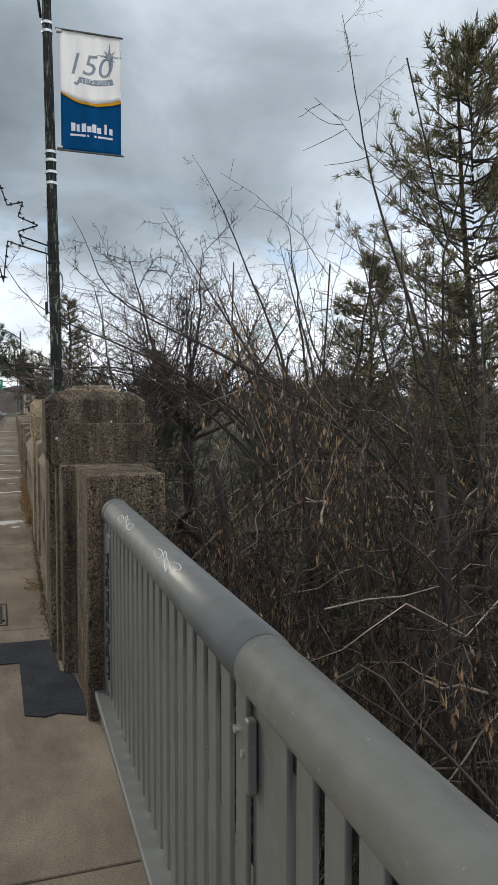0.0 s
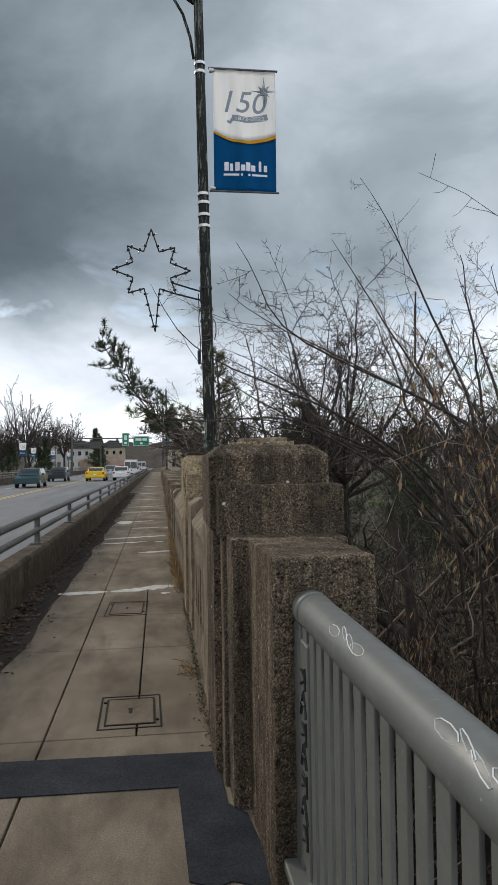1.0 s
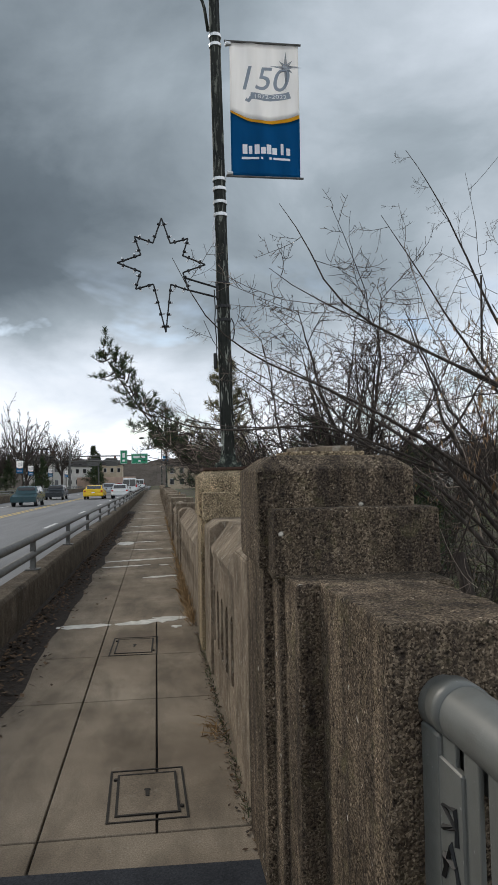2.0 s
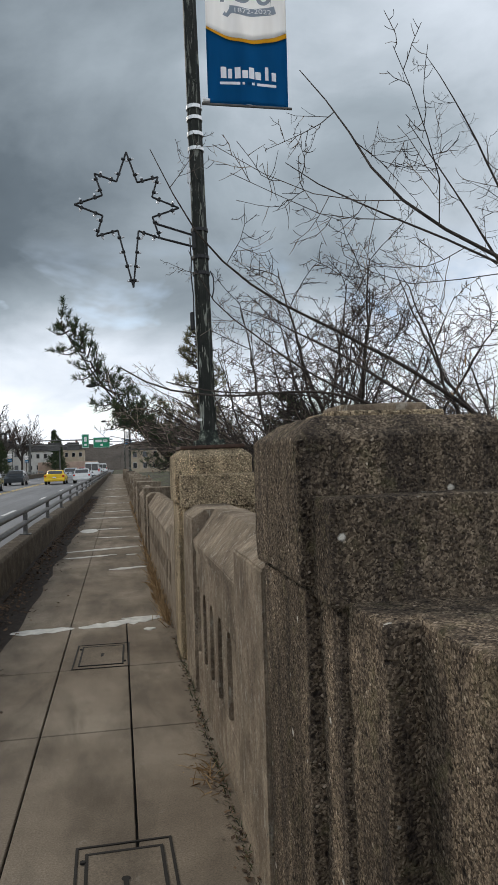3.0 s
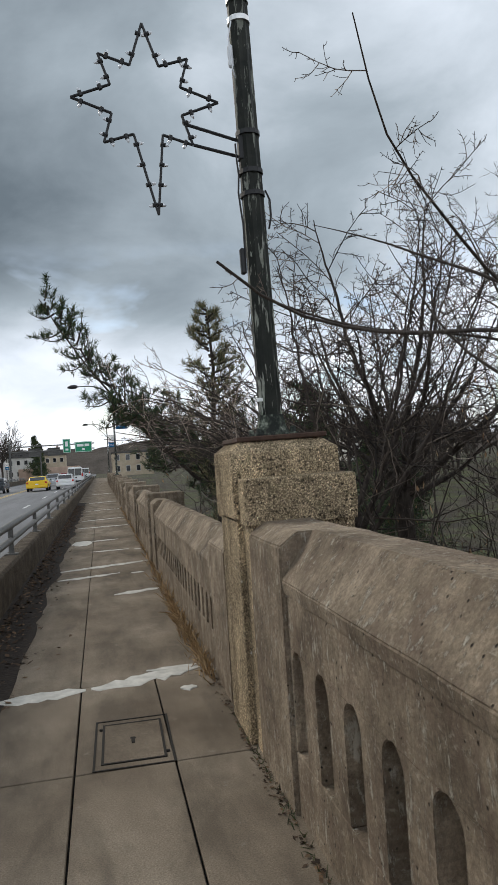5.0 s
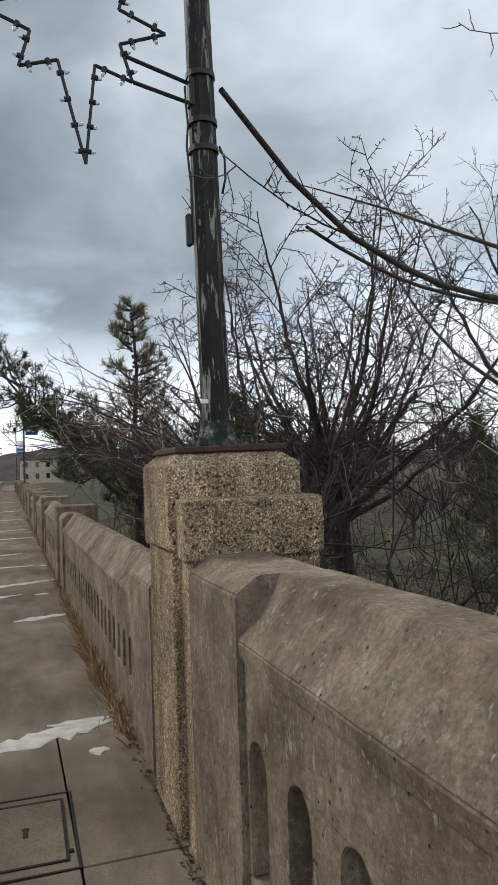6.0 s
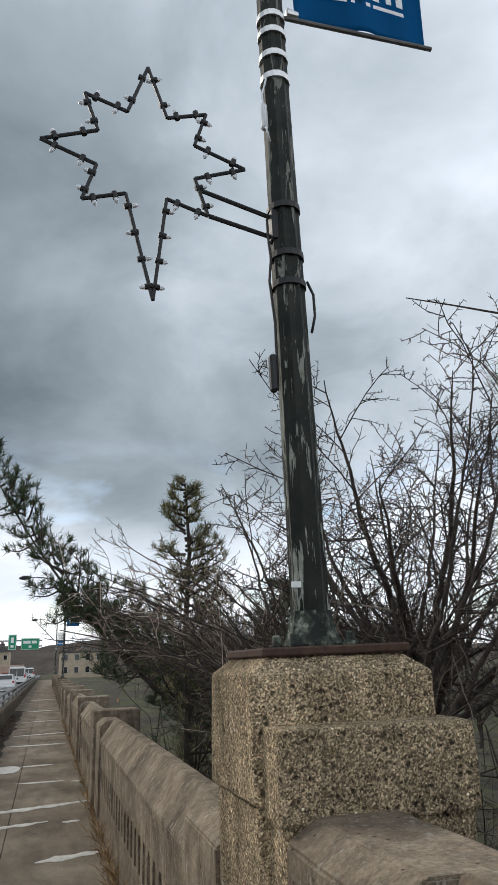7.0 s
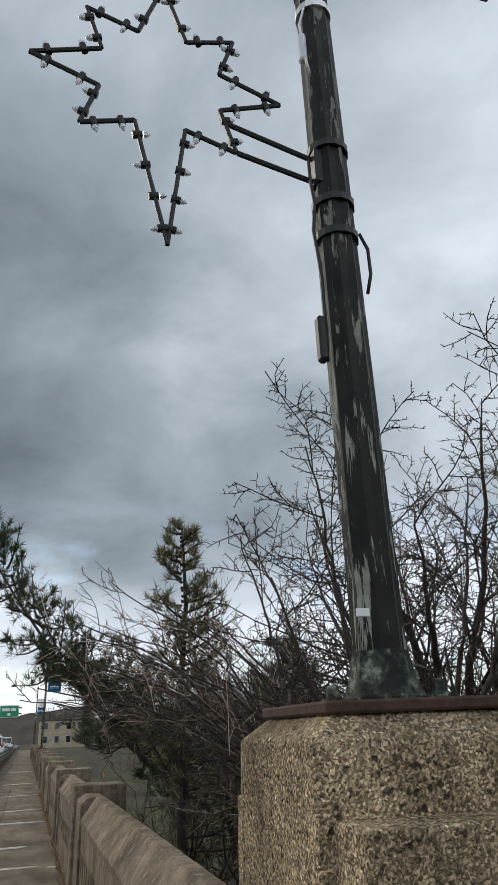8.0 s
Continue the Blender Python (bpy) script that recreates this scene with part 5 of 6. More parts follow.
def build_plants():
    rng = np.random.default_rng(4)
    def over_walk(base):
        def test(q):
            p = q + np.asarray(base, float)
            x, y, z = p[..., 0], p[..., 1], p[..., 2]
            return ~((x < -0.33) | (x < 1.1) & (z < 1.95) | (x < 1.2) & (y > 8.4) | (x < 0.8) & (y > 6.75) | (x < 0.1) & (y < 5.0) & (z < 2.4)).any(axis=1)
        return test
    # the tree whose thin limbs hang over the parapet and the walk
    g = (3.2, 7.4, -5.2)
    grown_tree("bare_tree", g, ([g, (3.3, 7.3, -2.5), (3.1, 7.3, 0.6)], 0.15, 0.10), [
        ([(3.1, 7.3, 0.5), (2.2, 6.8, 1.5), (1.23, 6.3, 2.0), (0.78, 6.1, 2.16), (0.19, 5.8, 2.36), (0.05, 5.65, 2.42), (-0.14, 5.6, 2.79)], 0.022, 0.0016),
        ([(3.1, 7.3, 0.4), (2.0, 7.2, 1.5), (0.77, 6.9, 2.13), (0.35, 6.6, 2.32), (0.12, 6.42, 2.42), (0.07, 6.31, 2.62)], 0.018, 0.0016),
        ([(3.1, 7.3, 0.6), (2.2, 7.4, 1.6), (0.91, 7.1, 2.05), (0.375, 6.85, 1.96), (-0.157, 6.5, 1.98), (-0.267, 6.4, 2.07)], 0.017, 0.0035),
        ([(2.2, 7.4, 1.6), (0.91, 7.15, 2.0), (0.25, 6.87, 1.99), (-0.026, 6.715, 2.034)], 0.009, 0.003),
        ([(3.1, 7.3, 0.4), (2.0, 7.2, 1.7), (1.26, 7.6, 2.29), (0.77, 8.18, 2.72), (0.59, 8.3, 2.80)], 0.026, 0.0018),
        ([(3.1, 7.3, 0.5), (2.7, 7.1, 2.2), (2.06, 7.21, 3.74), (1.75, 7.2, 4.2)], 0.026, 0.0018),
        ([(3.1, 7.3, 0.3), (2.6, 6.6, 1.6), (1.7, 6.4, 2.7), (1.3, 6.5, 3.4)], 0.024, 0.0018),
        ([(3.1, 7.3, 0.5), (3.3, 7.6, 2.0), (3.0, 8.0, 3.6)], 0.032, 0.0018),
        ([(3.1, 7.3, 0.2), (2.3, 7.9, 1.4), (1.5, 8.6, 2.2), (1.25, 8.9, 2.9)], 0.028, 0.0018),
    ], [(14, 0.125, (30, 70), 0.10, 0.12, 0.0019), (7, 0.50, (25, 70), 0.05, 0.35, 0.0014), (4, 0.40, (30, 75), 0.0, 0.5, 0.0011)], 21, "bare grey-brown tree with thin limbs over the parapet", twig="twig_pale", keep=over_walk(g), wobble=0.03)
    g = (3.9, 5.2, -5.2)
    grown_tree("bare_tree", g, ([g, (4.0, 5.3, -2.5), (3.9, 5.3, 0.3)], 0.14, 0.09), [
        ([(3.9, 5.3, 0.2), (2.6, 5.1, 1.4), (1.4, 4.95, 2.0), (0.567, 5.01, 2.38), (0.524, 5.27, 2.79), (0.40, 5.4, 3.02)], 0.022, 0.0016),
        ([(3.9, 5.3, 0.2), (2.5, 5.3, 1.5), (1.3, 5.1, 2.1), (0.62, 5.2, 2.42), (0.49, 5.41, 2.54), (0.355, 5.48, 2.71)], 0.017, 0.0016),
        ([(3.9, 5.3, 0.1), (3.6, 5.6, 2.0), (3.1, 5.8, 3.6), (2.72, 5.7, 5.0)], 0.028, 0.0022),
        ([(3.9, 5.3, 0.0), (3.2, 5.6, 1.2), (2.4, 5.5, 2.0), (2.1, 5.4, 2.9)], 0.026, 0.0022),
        ([(3.9, 5.3, 0.2), (4.4, 5.9, 1.8), (4.6, 6.4, 3.4)], 0.036, 0.0022),
        ([(3.9, 5.3, -0.4), (3.5, 4.7, 1.0), (2.9, 4.4, 2.2)], 0.034, 0.0022),
        ([(3.9, 5.3, 0.0), (3.5, 6.1, 1.8), (3.3, 6.6, 3.4)], 0.034, 0.0022),
    ], [(15, 0.19, (30, 70), 0.12, 0.12, 0.0022), (8, 0.46, (30, 75), 0.08, 0.25, 0.0016), (4, 0.38, (30, 75), 0.0, 0.3, 0.0013)], 22, "slender bare tree with a tall leaning leader", twig="twig_pale", keep=over_walk(g), wobble=0.03)
    # dark gnarled trees deep in the brush
    for g, seed, bend in (((1.85, 6.3, -5.2), 27, -0.5), ((2.9, 4.3, -5.2), 28, 0.5), ((4.3, 3.6, -5.2), 29, -0.4)):
        x, y, _ = g
        paths = [([(x, y, 0.2 - 0.3 * k), (x + 0.5 * bend * (-1) ** k, y + 0.35, 0.55 - 0.15 * k), (x + 1.1 * bend * (-1) ** k + 0.2, y + 0.3 * k - 0.2, 0.75 - 0.3 * k), (x + 1.6 * bend * (-1) ** k + 0.3, y + 0.5 * k - 0.5, 1.2 - 0.45 * k)], 0.045, 0.006) for k in range(5)]
        grown_tree("bare_tree", g, ([g, (x + 0.1, y, -2.5), (x, y, 0.3), (x + 0.15 * bend, y + 0.2, 1.1)], 0.085, 0.045), paths,
                   [(9, 0.34, (35, 75), 0.1, 0.2, 0.0045), (6, 0.42, (35, 80), 0.0, 0.35, 0.0028), (4, 0.4, (35, 80), 0.0, 0.5, 0.0020)], seed, "dark gnarled bare tree among the brush", wobble=0.3)
    # bare tree farther off beside the pines
    g = (4.8, 10.4, -5.2)
    grown_tree("bare_tree", g, ([g, (4.6, 10.2, 0.9)], 0.15, 0.10), spread_limbs(rng, (4.6, 10.2, 0.8), 8, (0.9, 2.0), (2.0, 4.2), 0.045),
               [(11, 0.36, (30, 65), 0.25, 0.0, 0.0030), (8, 0.42, (35, 75), 0.15, 0.0, 0.0022), (5, 0.32, (40, 80), 0.1, 0.0, 0.0018)], 25, "bare tree with a dense brown crown", twig="twig_pale")
    # the round-headed bare tree past the lamp pole
    g = (3.1, 13.0, -5.2)
    grown_tree("bare_tree", g, ([g, (3.2, 13.1, -2.0), (3.05, 13.0, 1.3)], 0.15, 0.11), spread_limbs(rng, (3.05, 13.0, 1.2), 8, (2.2, 3.3), (2.3, 3.9), 0.050, 0.5) + spread_limbs(rng, (3.05, 13.0, 1.2), 5, (0.9, 2.0), (3.5, 4.6), 0.050, 0.2),
               [(13, 0.42, (35, 72), 0.10, 0.0, 0.0070), (9, 0.40, (40, 80), 0.06, 0.0, 0.0050), (6, 0.26, (50, 88), 0.05, 0.0, 0.0040)], 23, "round-headed bare tree behind the parapet", wobble=0.10)
    g = (1.95, 11.7, -5.2)
    grown_tree("bare_tree", g, ([g, (2.0, 11.7, -2.0), (1.95, 11.7, 1.0)], 0.085, 0.06), spread_limbs(rng, (1.95, 11.7, 1.0), 11, (0.8, 1.6), (2.0, 3.8), 0.030, 0.6),
               [(11, 0.40, (35, 72), 0.1, 0.0, 0.0060), (8, 0.42, (40, 80), 0.06, 0.0, 0.0042), (5, 0.28, (50, 88), 0.05, 0.0, 0.0034)], 24, "small bare tree close behind the parapet", wobble=0.10)
    # low arching tree between the lamp pole and the pines
    g = (1.9, 12.3, -5.2)
    r3 = np.random.default_rng(77)
    paths = []
    for k in range(40):
        ex, ey = r3.uniform(-0.5, 1.3), r3.uniform(12.0, 15.5)
        ez = r3.uniform(1.9, 2.7) if ex < 0.45 else r3.uniform(1.0, 2.6)
        paths.append(([(1.9, 12.3, r3.uniform(-0.3, 0.6)), (0.75 * 1.9 + 0.25 * ex, 0.7 * 12.3 + 0.3 * ey, 0.75 + 0.25 * ez), (0.4 * 1.9 + 0.6 * ex, 0.35 * 12.3 + 0.65 * ey, 0.45 + 0.68 * ez), (ex, ey, ez)], 0.017, 0.0035))
    def past_pole(q):
        p = q + np.asarray(g, float)
        x, y, z = p[..., 0], p[..., 1], p[..., 2]
        return ~((x < -0.65) | (x < 0.72) & (z < 1.5) | (x < 0.9) & (y < 10.3)).any(axis=1)
    grown_tree("bare_tree", g, ([g, (1.9, 12.3, 0.4)], 0.10, 0.06), paths, [(9, 0.26, (20, 50), 0.12, 0.0, 0.0042), (6, 0.38, (25, 60), 0.05, 0.0, 0.0032), (3, 0.3, (40, 80), 0.05, 0.0, 0.0022)],
               26, "low bare tree arching towards the parapet", twig="twig_grey", keep=past_pole, wobble=0.08)
    # pine that leans out over the walk
    g = (3.2, 17.2, -5.0)
    limbs = [(g, (2.2, 16.8, 1.0), 0.2, 0.10, (0, 0, 0)), ((2.6, 17.0, 0.4), (-1.32, 16.2, 4.36), 0.05, 0.006, (0.0, 0, -0.62))]
    limbs += [((2.6, 17.0, 1.1), (-0.30, 16.2, 2.55), 0.045, 0.006, (0, 0, -0.2)), ((2.5, 17.0, 0.6), (0.75, 15.9, 2.1), 0.04, 0.006, (0, 0, -0.1)), ((2.6, 17.0, 0.5), (1.3, 16.6, 2.9), 0.04, 0.006, (0, 0, 0))]
    for k in range(220):
        u = 0.08 + 0.91 * (k % 100 + rng.random()) / 100
        c = np.array([2.6 - 3.92 * u, 17.0 - 0.8 * u, 0.4 + 3.98 * u - 0.62 * math.sin(u * math.pi)])
        if k >= 100:
            c = np.array([2.6 - 2.9 * u, 17.0 - 0.8 * u + rng.uniform(-0.3, 0.3), 1.2 + 1.3 * u])
        L = 0.85 * (1.10 - u) * rng.uniform(0.5, 1.1) + 0.48
        limbs.append((c, c + np.array([rng.uniform(-0.7, 0.55) * L, rng.uniform(-0.8, 0.8) * L, rng.uniform(-0.35, 0.95) * L]), 0.016, 0.004, (0, 0, -0.12 * L)))
    pine("pine_tree", g, limbs, 31, "dark green pine leaning out over the sidewalk", 0.10, 12, (8, 0), 0.34, 0.6, 0.045, fill=0.6)
    conifer("pine_tree", (1.25, 14.9, -5.0), 8.75, 1.5, 41, "upright young pine behind the lamp pole", 130, 0.10, 11, (-0.25, -0.3), 0.35, "needle_pale", 0.5)
    conifer("pine_tree", (3.6, 19.0, -5.0), 8.0, 2.6, 42, "broad dark pine beyond the parapet", 110, 0.17, 12, first=0.35)
    conifer("pine_tree", (7.1, 9.4, -5.2), 12.3, 2.5, 43, "tall pine with pale tufted boughs", 170, 0.15, 12, (-0.5, 0), 0.4, "needle_pale", 0.8, 0.6)
    conifer("pine_tree", (5.6, 10.6, -5.2), 9.2, 2.2, 44, "pine half hidden behind bare brush", 110, 0.15, 9, first=0.4, mat="needle_pale", fill=0.55)
    conifer("pine_tree", (9.5, 14.0, -5.2), 9.5, 2.6, 45, "pine half hidden behind bare brush", 90, 0.2, 10, first=0.3)
    # brush below and beside the bridge
    near = [(1.75, 1.6, 0.5, 0.9, 24, 0.0), (2.3, 3.2, 0.7, 0.9, 28, 0.7), (2.0, 5.0, 0.6, 0.8, 26, 1.0), (3.4, 2.2, 0.8, 1.2, 26, 1.0),
            (3.8, 4.2, 0.9, 1.2, 28, 1.7), (2.2, 7.0, 0.7, 1.0, 26, 0.9), (4.4, 6.8, 1.0, 1.2, 28, 1.7), (2.0, 9.4, 0.7, 1.0, 22, 0.7), (3.6, 9.6, 1.0, 1.2, 24, 1.2)]
    far = [(5.8, 4.6, 1.2, 1.6, 28, 2.7), (6.2, 7.6, 1.2, 1.6, 28, 2.7), (2.1, 12.0, 0.8, 1.3, 40, 0.9), (2.2, 14.6, 0.9, 1.4, 44, 1.3), (1.7, 18.5, 0.6, 1.8, 26, 1.4), (4.9, 12.5, 1.4, 1.6, 24, 1.3),
           (8.5, 6.5, 1.8, 2.2, 28, 2.7), (9.0, 10.5, 2.0, 2.2, 26, 2.1), (3.0, 0.6, 0.9, 1.0, 22, 0.5), (5.0, 2.0, 1.2, 1.4, 24, 1.9), (12.0, 9.0, 2.5, 3.0, 28, 2.6), (7.0, 14.5, 2.5, 2.5, 26, 1.2),
           (12.0, 16.0, 3.0, 3.0, 28, 2.2), (2.9, 10.9, 0.8, 0.8, 34, 0.9), (4.3, 10.9, 0.9, 1.0, 34, 1.2), (3.3, 12.2, 1.0, 0.8, 34, 0.9), (5.6, 9.4, 1.0, 1.2, 30, 1.2), (3.2, 16.5, 1.2, 1.5, 24, 1.5), (3.0, 22.0, 1.2, 3.0, 24, 1.5)]
    for k, (x, y, w, d, stems, top) in enumerate(near):
        thicket("brush", x, y, w, d, 60 + k, stems, "tangled bare brush with dead hanging stems and leaves", top, twig="twig_pale" if k % 3 != 1 else "twig", leaves=2200, counts=(12, 1), vines=700, thin=0.8, boughs=26)
    for k, (x, y, w, d, stems, top) in enumerate(far):
        thicket("brush", x, y, w, d, 80 + k, stems, "tangled bare brush beyond the parapet", top, twig="twig_pale" if k % 2 else "twig", leaves=500, counts=(10 if k in (2, 3) else 8, 1), vines=0 if 2 <= k <= 4 else 120, thin=0.75, boughs=70 if 2 <= k <= 4 else 10,
                lean=(-0.42, -0.12) if 2 <= k <= 4 else (-0.15, 0.0))
    # evergreen undergrowth between the stems
    for k, (x, y, z, r) in enumerate(((4.2, 8.4, -1.2, 1.0), (5.2, 6.4, -0.8, 1.1), (6.8, 9.2, 0.2, 1.3), (3.4, 11.2, -1.4, 0.9), (7.5, 5.5, 0.0, 1.2), (5.6, 12.4, -0.4, 1.1), (8.5, 12.5, 0.5, 1.4))):
        n = 1500
        p = rng.normal(0, 0.5, (n, 2, 3)) * r
        p[:, 1] = p[:, 0] + rng.normal(0, 0.05, (n, 3))
        v, f = leaf_cloud(rng, p, n, 0.11, 0.2, 0.0)
        bush = empty("evergreen_shrub", x, y, -5.2)
        tagged(mesh_object("foliage", raw_mesh("foliage", v + np.array([0, 0, z + 5.2]), f), M["ivy"], bush), kind="stuff")
        stem = bowed(rng, (0, 0, 0), (0, 0, z + 5.2), 8, (0.1, 0, 0), 0.2)
        mesh_object("trunk", tangle_mesh("trunk", [(stem, np.array([0.05]), np.array([0.02]))], 6), M["bark"], bush)
        tagged(bush, "dull green shrub among the bare brush", "shrub")


build_plants()


# ---- weeds and litter on the walk ----
def build_weeds():
    rng = np.random.default_rng(77)
    def blades(name, spots, size, mat, label, upright):
        v = []
        for x, y, z in spots:
            d = rng.normal(0, 1, 3) * np.array([0.5, 0.5, 0.3]) + np.array([-0.25, 0, upright])
            d /= np.linalg.norm(d)
            s = np.cross(d, rng.normal(0, 1, 3))
            s /= np.linalg.norm(s)
            L = size * rng.uniform(0.4, 1.4)
            w = L * 0.03 + 0.0012
            p = np.array([x, y, z])
            m = p + d * L * 0.55
            t = m + (d + np.array([0, 0, -0.5]) * rng.uniform(0, 1)) * L * 0.45
            v += [p - s * w, p + s * w, m + s * w * 0.8, m - s * w * 0.8, m - s * w * 0.8, m + s * w * 0.8, t + s * w * 0.1, t - s * w * 0.1]
        v = np.array(v)
        me = raw_mesh(name, v, np.arange(len(v)).reshape(-1, 4))
        tagged(mesh_object(name, me, M[mat]), label, "weeds", kind="stuff")
    n = 800
    ys = 9.9 + rng.gamma(2.0, 1.3, n)
    blades("dry_weeds", np.stack([0.19 - np.abs(rng.normal(0, 0.05, n)), ys, np.zeros(n)], 1), 0.13, "grass_dry", "tuft of dry tan weeds along the parapet foot", 1.0)
    n = 700
    blades("dry_weeds", np.stack([0.195 - np.abs(rng.normal(0, 0.03, n)), rng.uniform(15, 34, n), np.zeros(n)], 1), 0.10, "grass_dry", "thin dry weeds along the parapet foot", 0.9)
    n = 420
    blades("weeds", np.stack([0.20 - np.abs(rng.normal(0, 0.018, n)), rng.uniform(5.3, 9.4, n), np.zeros(n)], 1), 0.035, "ivy", "small green and brown weeds in the joint at the parapet foot", 0.7)
    n = 60
    blades("dry_weeds", np.stack([0.16 - np.abs(rng.normal(0, 0.05, n)), rng.normal(6.55, 0.12, n), np.full(n, 0.004)], 1), 0.09, "grass_dry", "flattened dry straw at the parapet foot", 0.15)
    # dead leaves drifted against the kerb wall and the parapet
    def drift(name, n, place, size, label):
        v = np.empty((n, 4, 3))
        for k in range(n):
            p = place()
            a = rng.uniform(0, 2 * math.pi)
            L, W = size * rng.uniform(0.5, 1.4), size * rng.uniform(0.2, 0.5)
            d, s = np.array([math.cos(a), math.sin(a), rng.uniform(-0.2, 0.5)]), np.array([-math.sin(a), math.cos(a), rng.uniform(-0.3, 0.4)])
            v[k] = p, p + d * L * 0.5 + s * W, p + d * L, p + d * L * 0.5 - s * W
        me = raw_mesh(name, v.reshape(-1, 3), np.arange(n * 4).reshape(-1, 4))
        tagged(mesh_object(name, me, M["litter"]), label, "leaf litter", kind="stuff")
    drift("leaf_litter", 9000, lambda: np.array([WALK_LEFT + 0.02 + abs(rng.normal(0, 0.15)) * rng.uniform(0.3, 1.6), rng.uniform(5.0, 38.0), rng.uniform(0.003, 0.03)]), 0.05, "brown leaf litter drifted against the low wall")
    drift("leaf_litter", 500, lambda: np.array([0.195 - abs(rng.normal(0, 0.03)), rng.uniform(5.0, 12.0), rng.uniform(0.003, 0.012)]), 0.025, "brown crumbs of leaves along the parapet foot")
    bm = bmesh.new()
    rows = []
    for k in range(120):
        y = 3.0 + k * 0.32
        w = 0.40 + 0.16 * noise.noise(Vector((y * 0.7, 0, 0))) + 0.04 * noise.noise(Vector((y * 3, 5, 0)))
        rows.append([bm.verts.new((WALK_LEFT - 0.002, y, 0.05)), bm.verts.new((WALK_LEFT + 0.05, y, 0.022)), bm.verts.new((WALK_LEFT + w, y, 0.001))])
    for a, b in zip(rows, rows[1:]):
        for i in range(2):
            bm.faces.new((a[i], a[i + 1], b[i + 1], b[i]))
    tagged(part("dirt_drift", bm, M["foot_dirt"]), "dark drift of dirt at the foot of the low wall", "dirt", kind="stuff")


build_weeds()


# ---- cars on the road ----
def car_paint(name, col, rough=0.25, metal=0.0):
    return material(name, plain(col, 0.04, 2.0, 0.0001), rough, metal, 0.6)


GLASS = material("dark_car_glass", plain((0.012, 0.014, 0.017), 0.1, 3.0, 0.0001), 0.08, 0.0, 0.8)
RUBBER = material("black_tyre_rubber", plain((0.02, 0.02, 0.021), 0.2), 0.85)
TAIL = material("red_tail_lamp", plain((0.45, 0.015, 0.012), 0.1), 0.25, 0.0, 0.6)
CHROME = material("bright_wheel_alloy", plain((0.6, 0.6, 0.61), 0.1), 0.3, 0.8)


def build_car(name, x, y, paint, length, width, height, kind, label, away=True):
    root = empty(name, x, y, ROAD_Z + 0.004)
    L, W, H = length / 2, width / 2, height
    if kind == "van":
        low = [(-L, 0.32), (L, 0.32), (L, 0.85), (L * 0.93, 1.05), (-L, 1.05)]
        cab = [(-L * 0.99, 1.03), (L * 0.90, 1.03), (L * 0.58, H * 0.97), (L * 0.45, H), (-L * 0.94, H), (-L * 0.98, H * 0.95)]
    elif kind == "coupe":
        low = [(-L, 0.30), (L, 0.30), (L, 0.68), (L * 0.4, 0.90), (-L * 0.95, 0.98), (-L, 0.88)]
        cab = [(-L * 0.80, 0.94), (L * 0.35, 0.88), (L * 0.02, H * 0.97), (-L * 0.25, H), (-L * 0.45, H * 0.97)]
    else:
        low = [(-L, 0.30), (L, 0.30), (L, 0.70), (L * 0.5, 0.92), (-L * 0.97, 0.96), (-L, 0.85)]
        cab = [(-L * 0.95, 0.93), (L * 0.52, 0.90), (L * 0.20, H * 0.97), (L * 0.0, H), (-L * 0.78, H), (-L * 0.86, H * 0.96)]
    part("body", prism([(a, b) for a, b in low], "x", -W, W, 0.06), paint, root, smooth=False)
    bm = prism(cab, "x", -W * 0.86, W * 0.86, 0.05)
    for v in bm.verts:
        k = 1.0 - 0.14 * max(0.0, (v.co.z - 0.95) / (H - 0.95))
        v.co.x *= k
    part("cabin", bm, paint, root)
    zc = 0.95 + (H - 0.95) * 0.5
    dz = (H - 0.95) * 0.34
    rear = (min(a for a, b in cab if b < 1.1) + min(a for a, b in cab if b > H * 0.9)) / 2
    slope = (min(a for a, b in cab if b > H * 0.9) - min(a for a, b in cab if b < 1.1)) / (H - 0.95)
    halves = ((-W * 0.72, -0.03), (0.03, W * 0.72)) if kind == "van" else ((-W * 0.70, W * 0.70),)
    for a, b in halves:
        bm = box(a, b, -0.02, 0.02, -dz, dz, 0.012)
        for v in bm.verts:
            v.co.y += slope * v.co.z + rear - 0.028
            v.co.z += zc
        part("rear_window", bm, GLASS, root)
    for s in (-1, 1):
        spans = ((-0.62, -0.18), (-0.12, 0.16)) if kind != "coupe" else ((-0.42, 0.02),)
        for a, b in spans:
            bm = box(-0.015, 0.015, L * a, L * b, zc - dz * 0.9, zc + dz * 0.85, 0.01)
            for v in bm.verts:
                v.co.x += s * W * 0.86 * (1.0 - 0.14 * (v.co.z - 0.95) / (H - 0.95)) + s * 0.002
            part("side_window", bm, GLASS, root)
        hz = (1.15, 0.32) if kind == "van" else (0.80, 0.16)
        part("tail_lamp", box(s * W * 0.84 - 0.09, s * W * 0.84 + 0.09, -L - 0.02, -L + 0.05, hz[0] - hz[1] / 2, hz[0] + hz[1] / 2, 0.02), TAIL, root)
        part("mirror", box(s * (W + 0.09) - 0.08, s * (W + 0.09) + 0.08, L * 0.30, L * 0.38, 0.95, 1.08, 0.02), GLASS, root)
        for wy in (-L * 0.62, L * 0.62):
            wheel = part("wheel", tube([(s * (W - 0.21), wy, 0.325), (s * (W - 0.02), wy, 0.325), (s * (W + 0.005), wy, 0.325)], [0.325, 0.325, 0.29], 20), RUBBER, root)
            part("rim", tube([(s * (W - 0.02), wy, 0.325), (s * (W + 0.012), wy, 0.325)], 0.21, 14), CHROME, wheel)
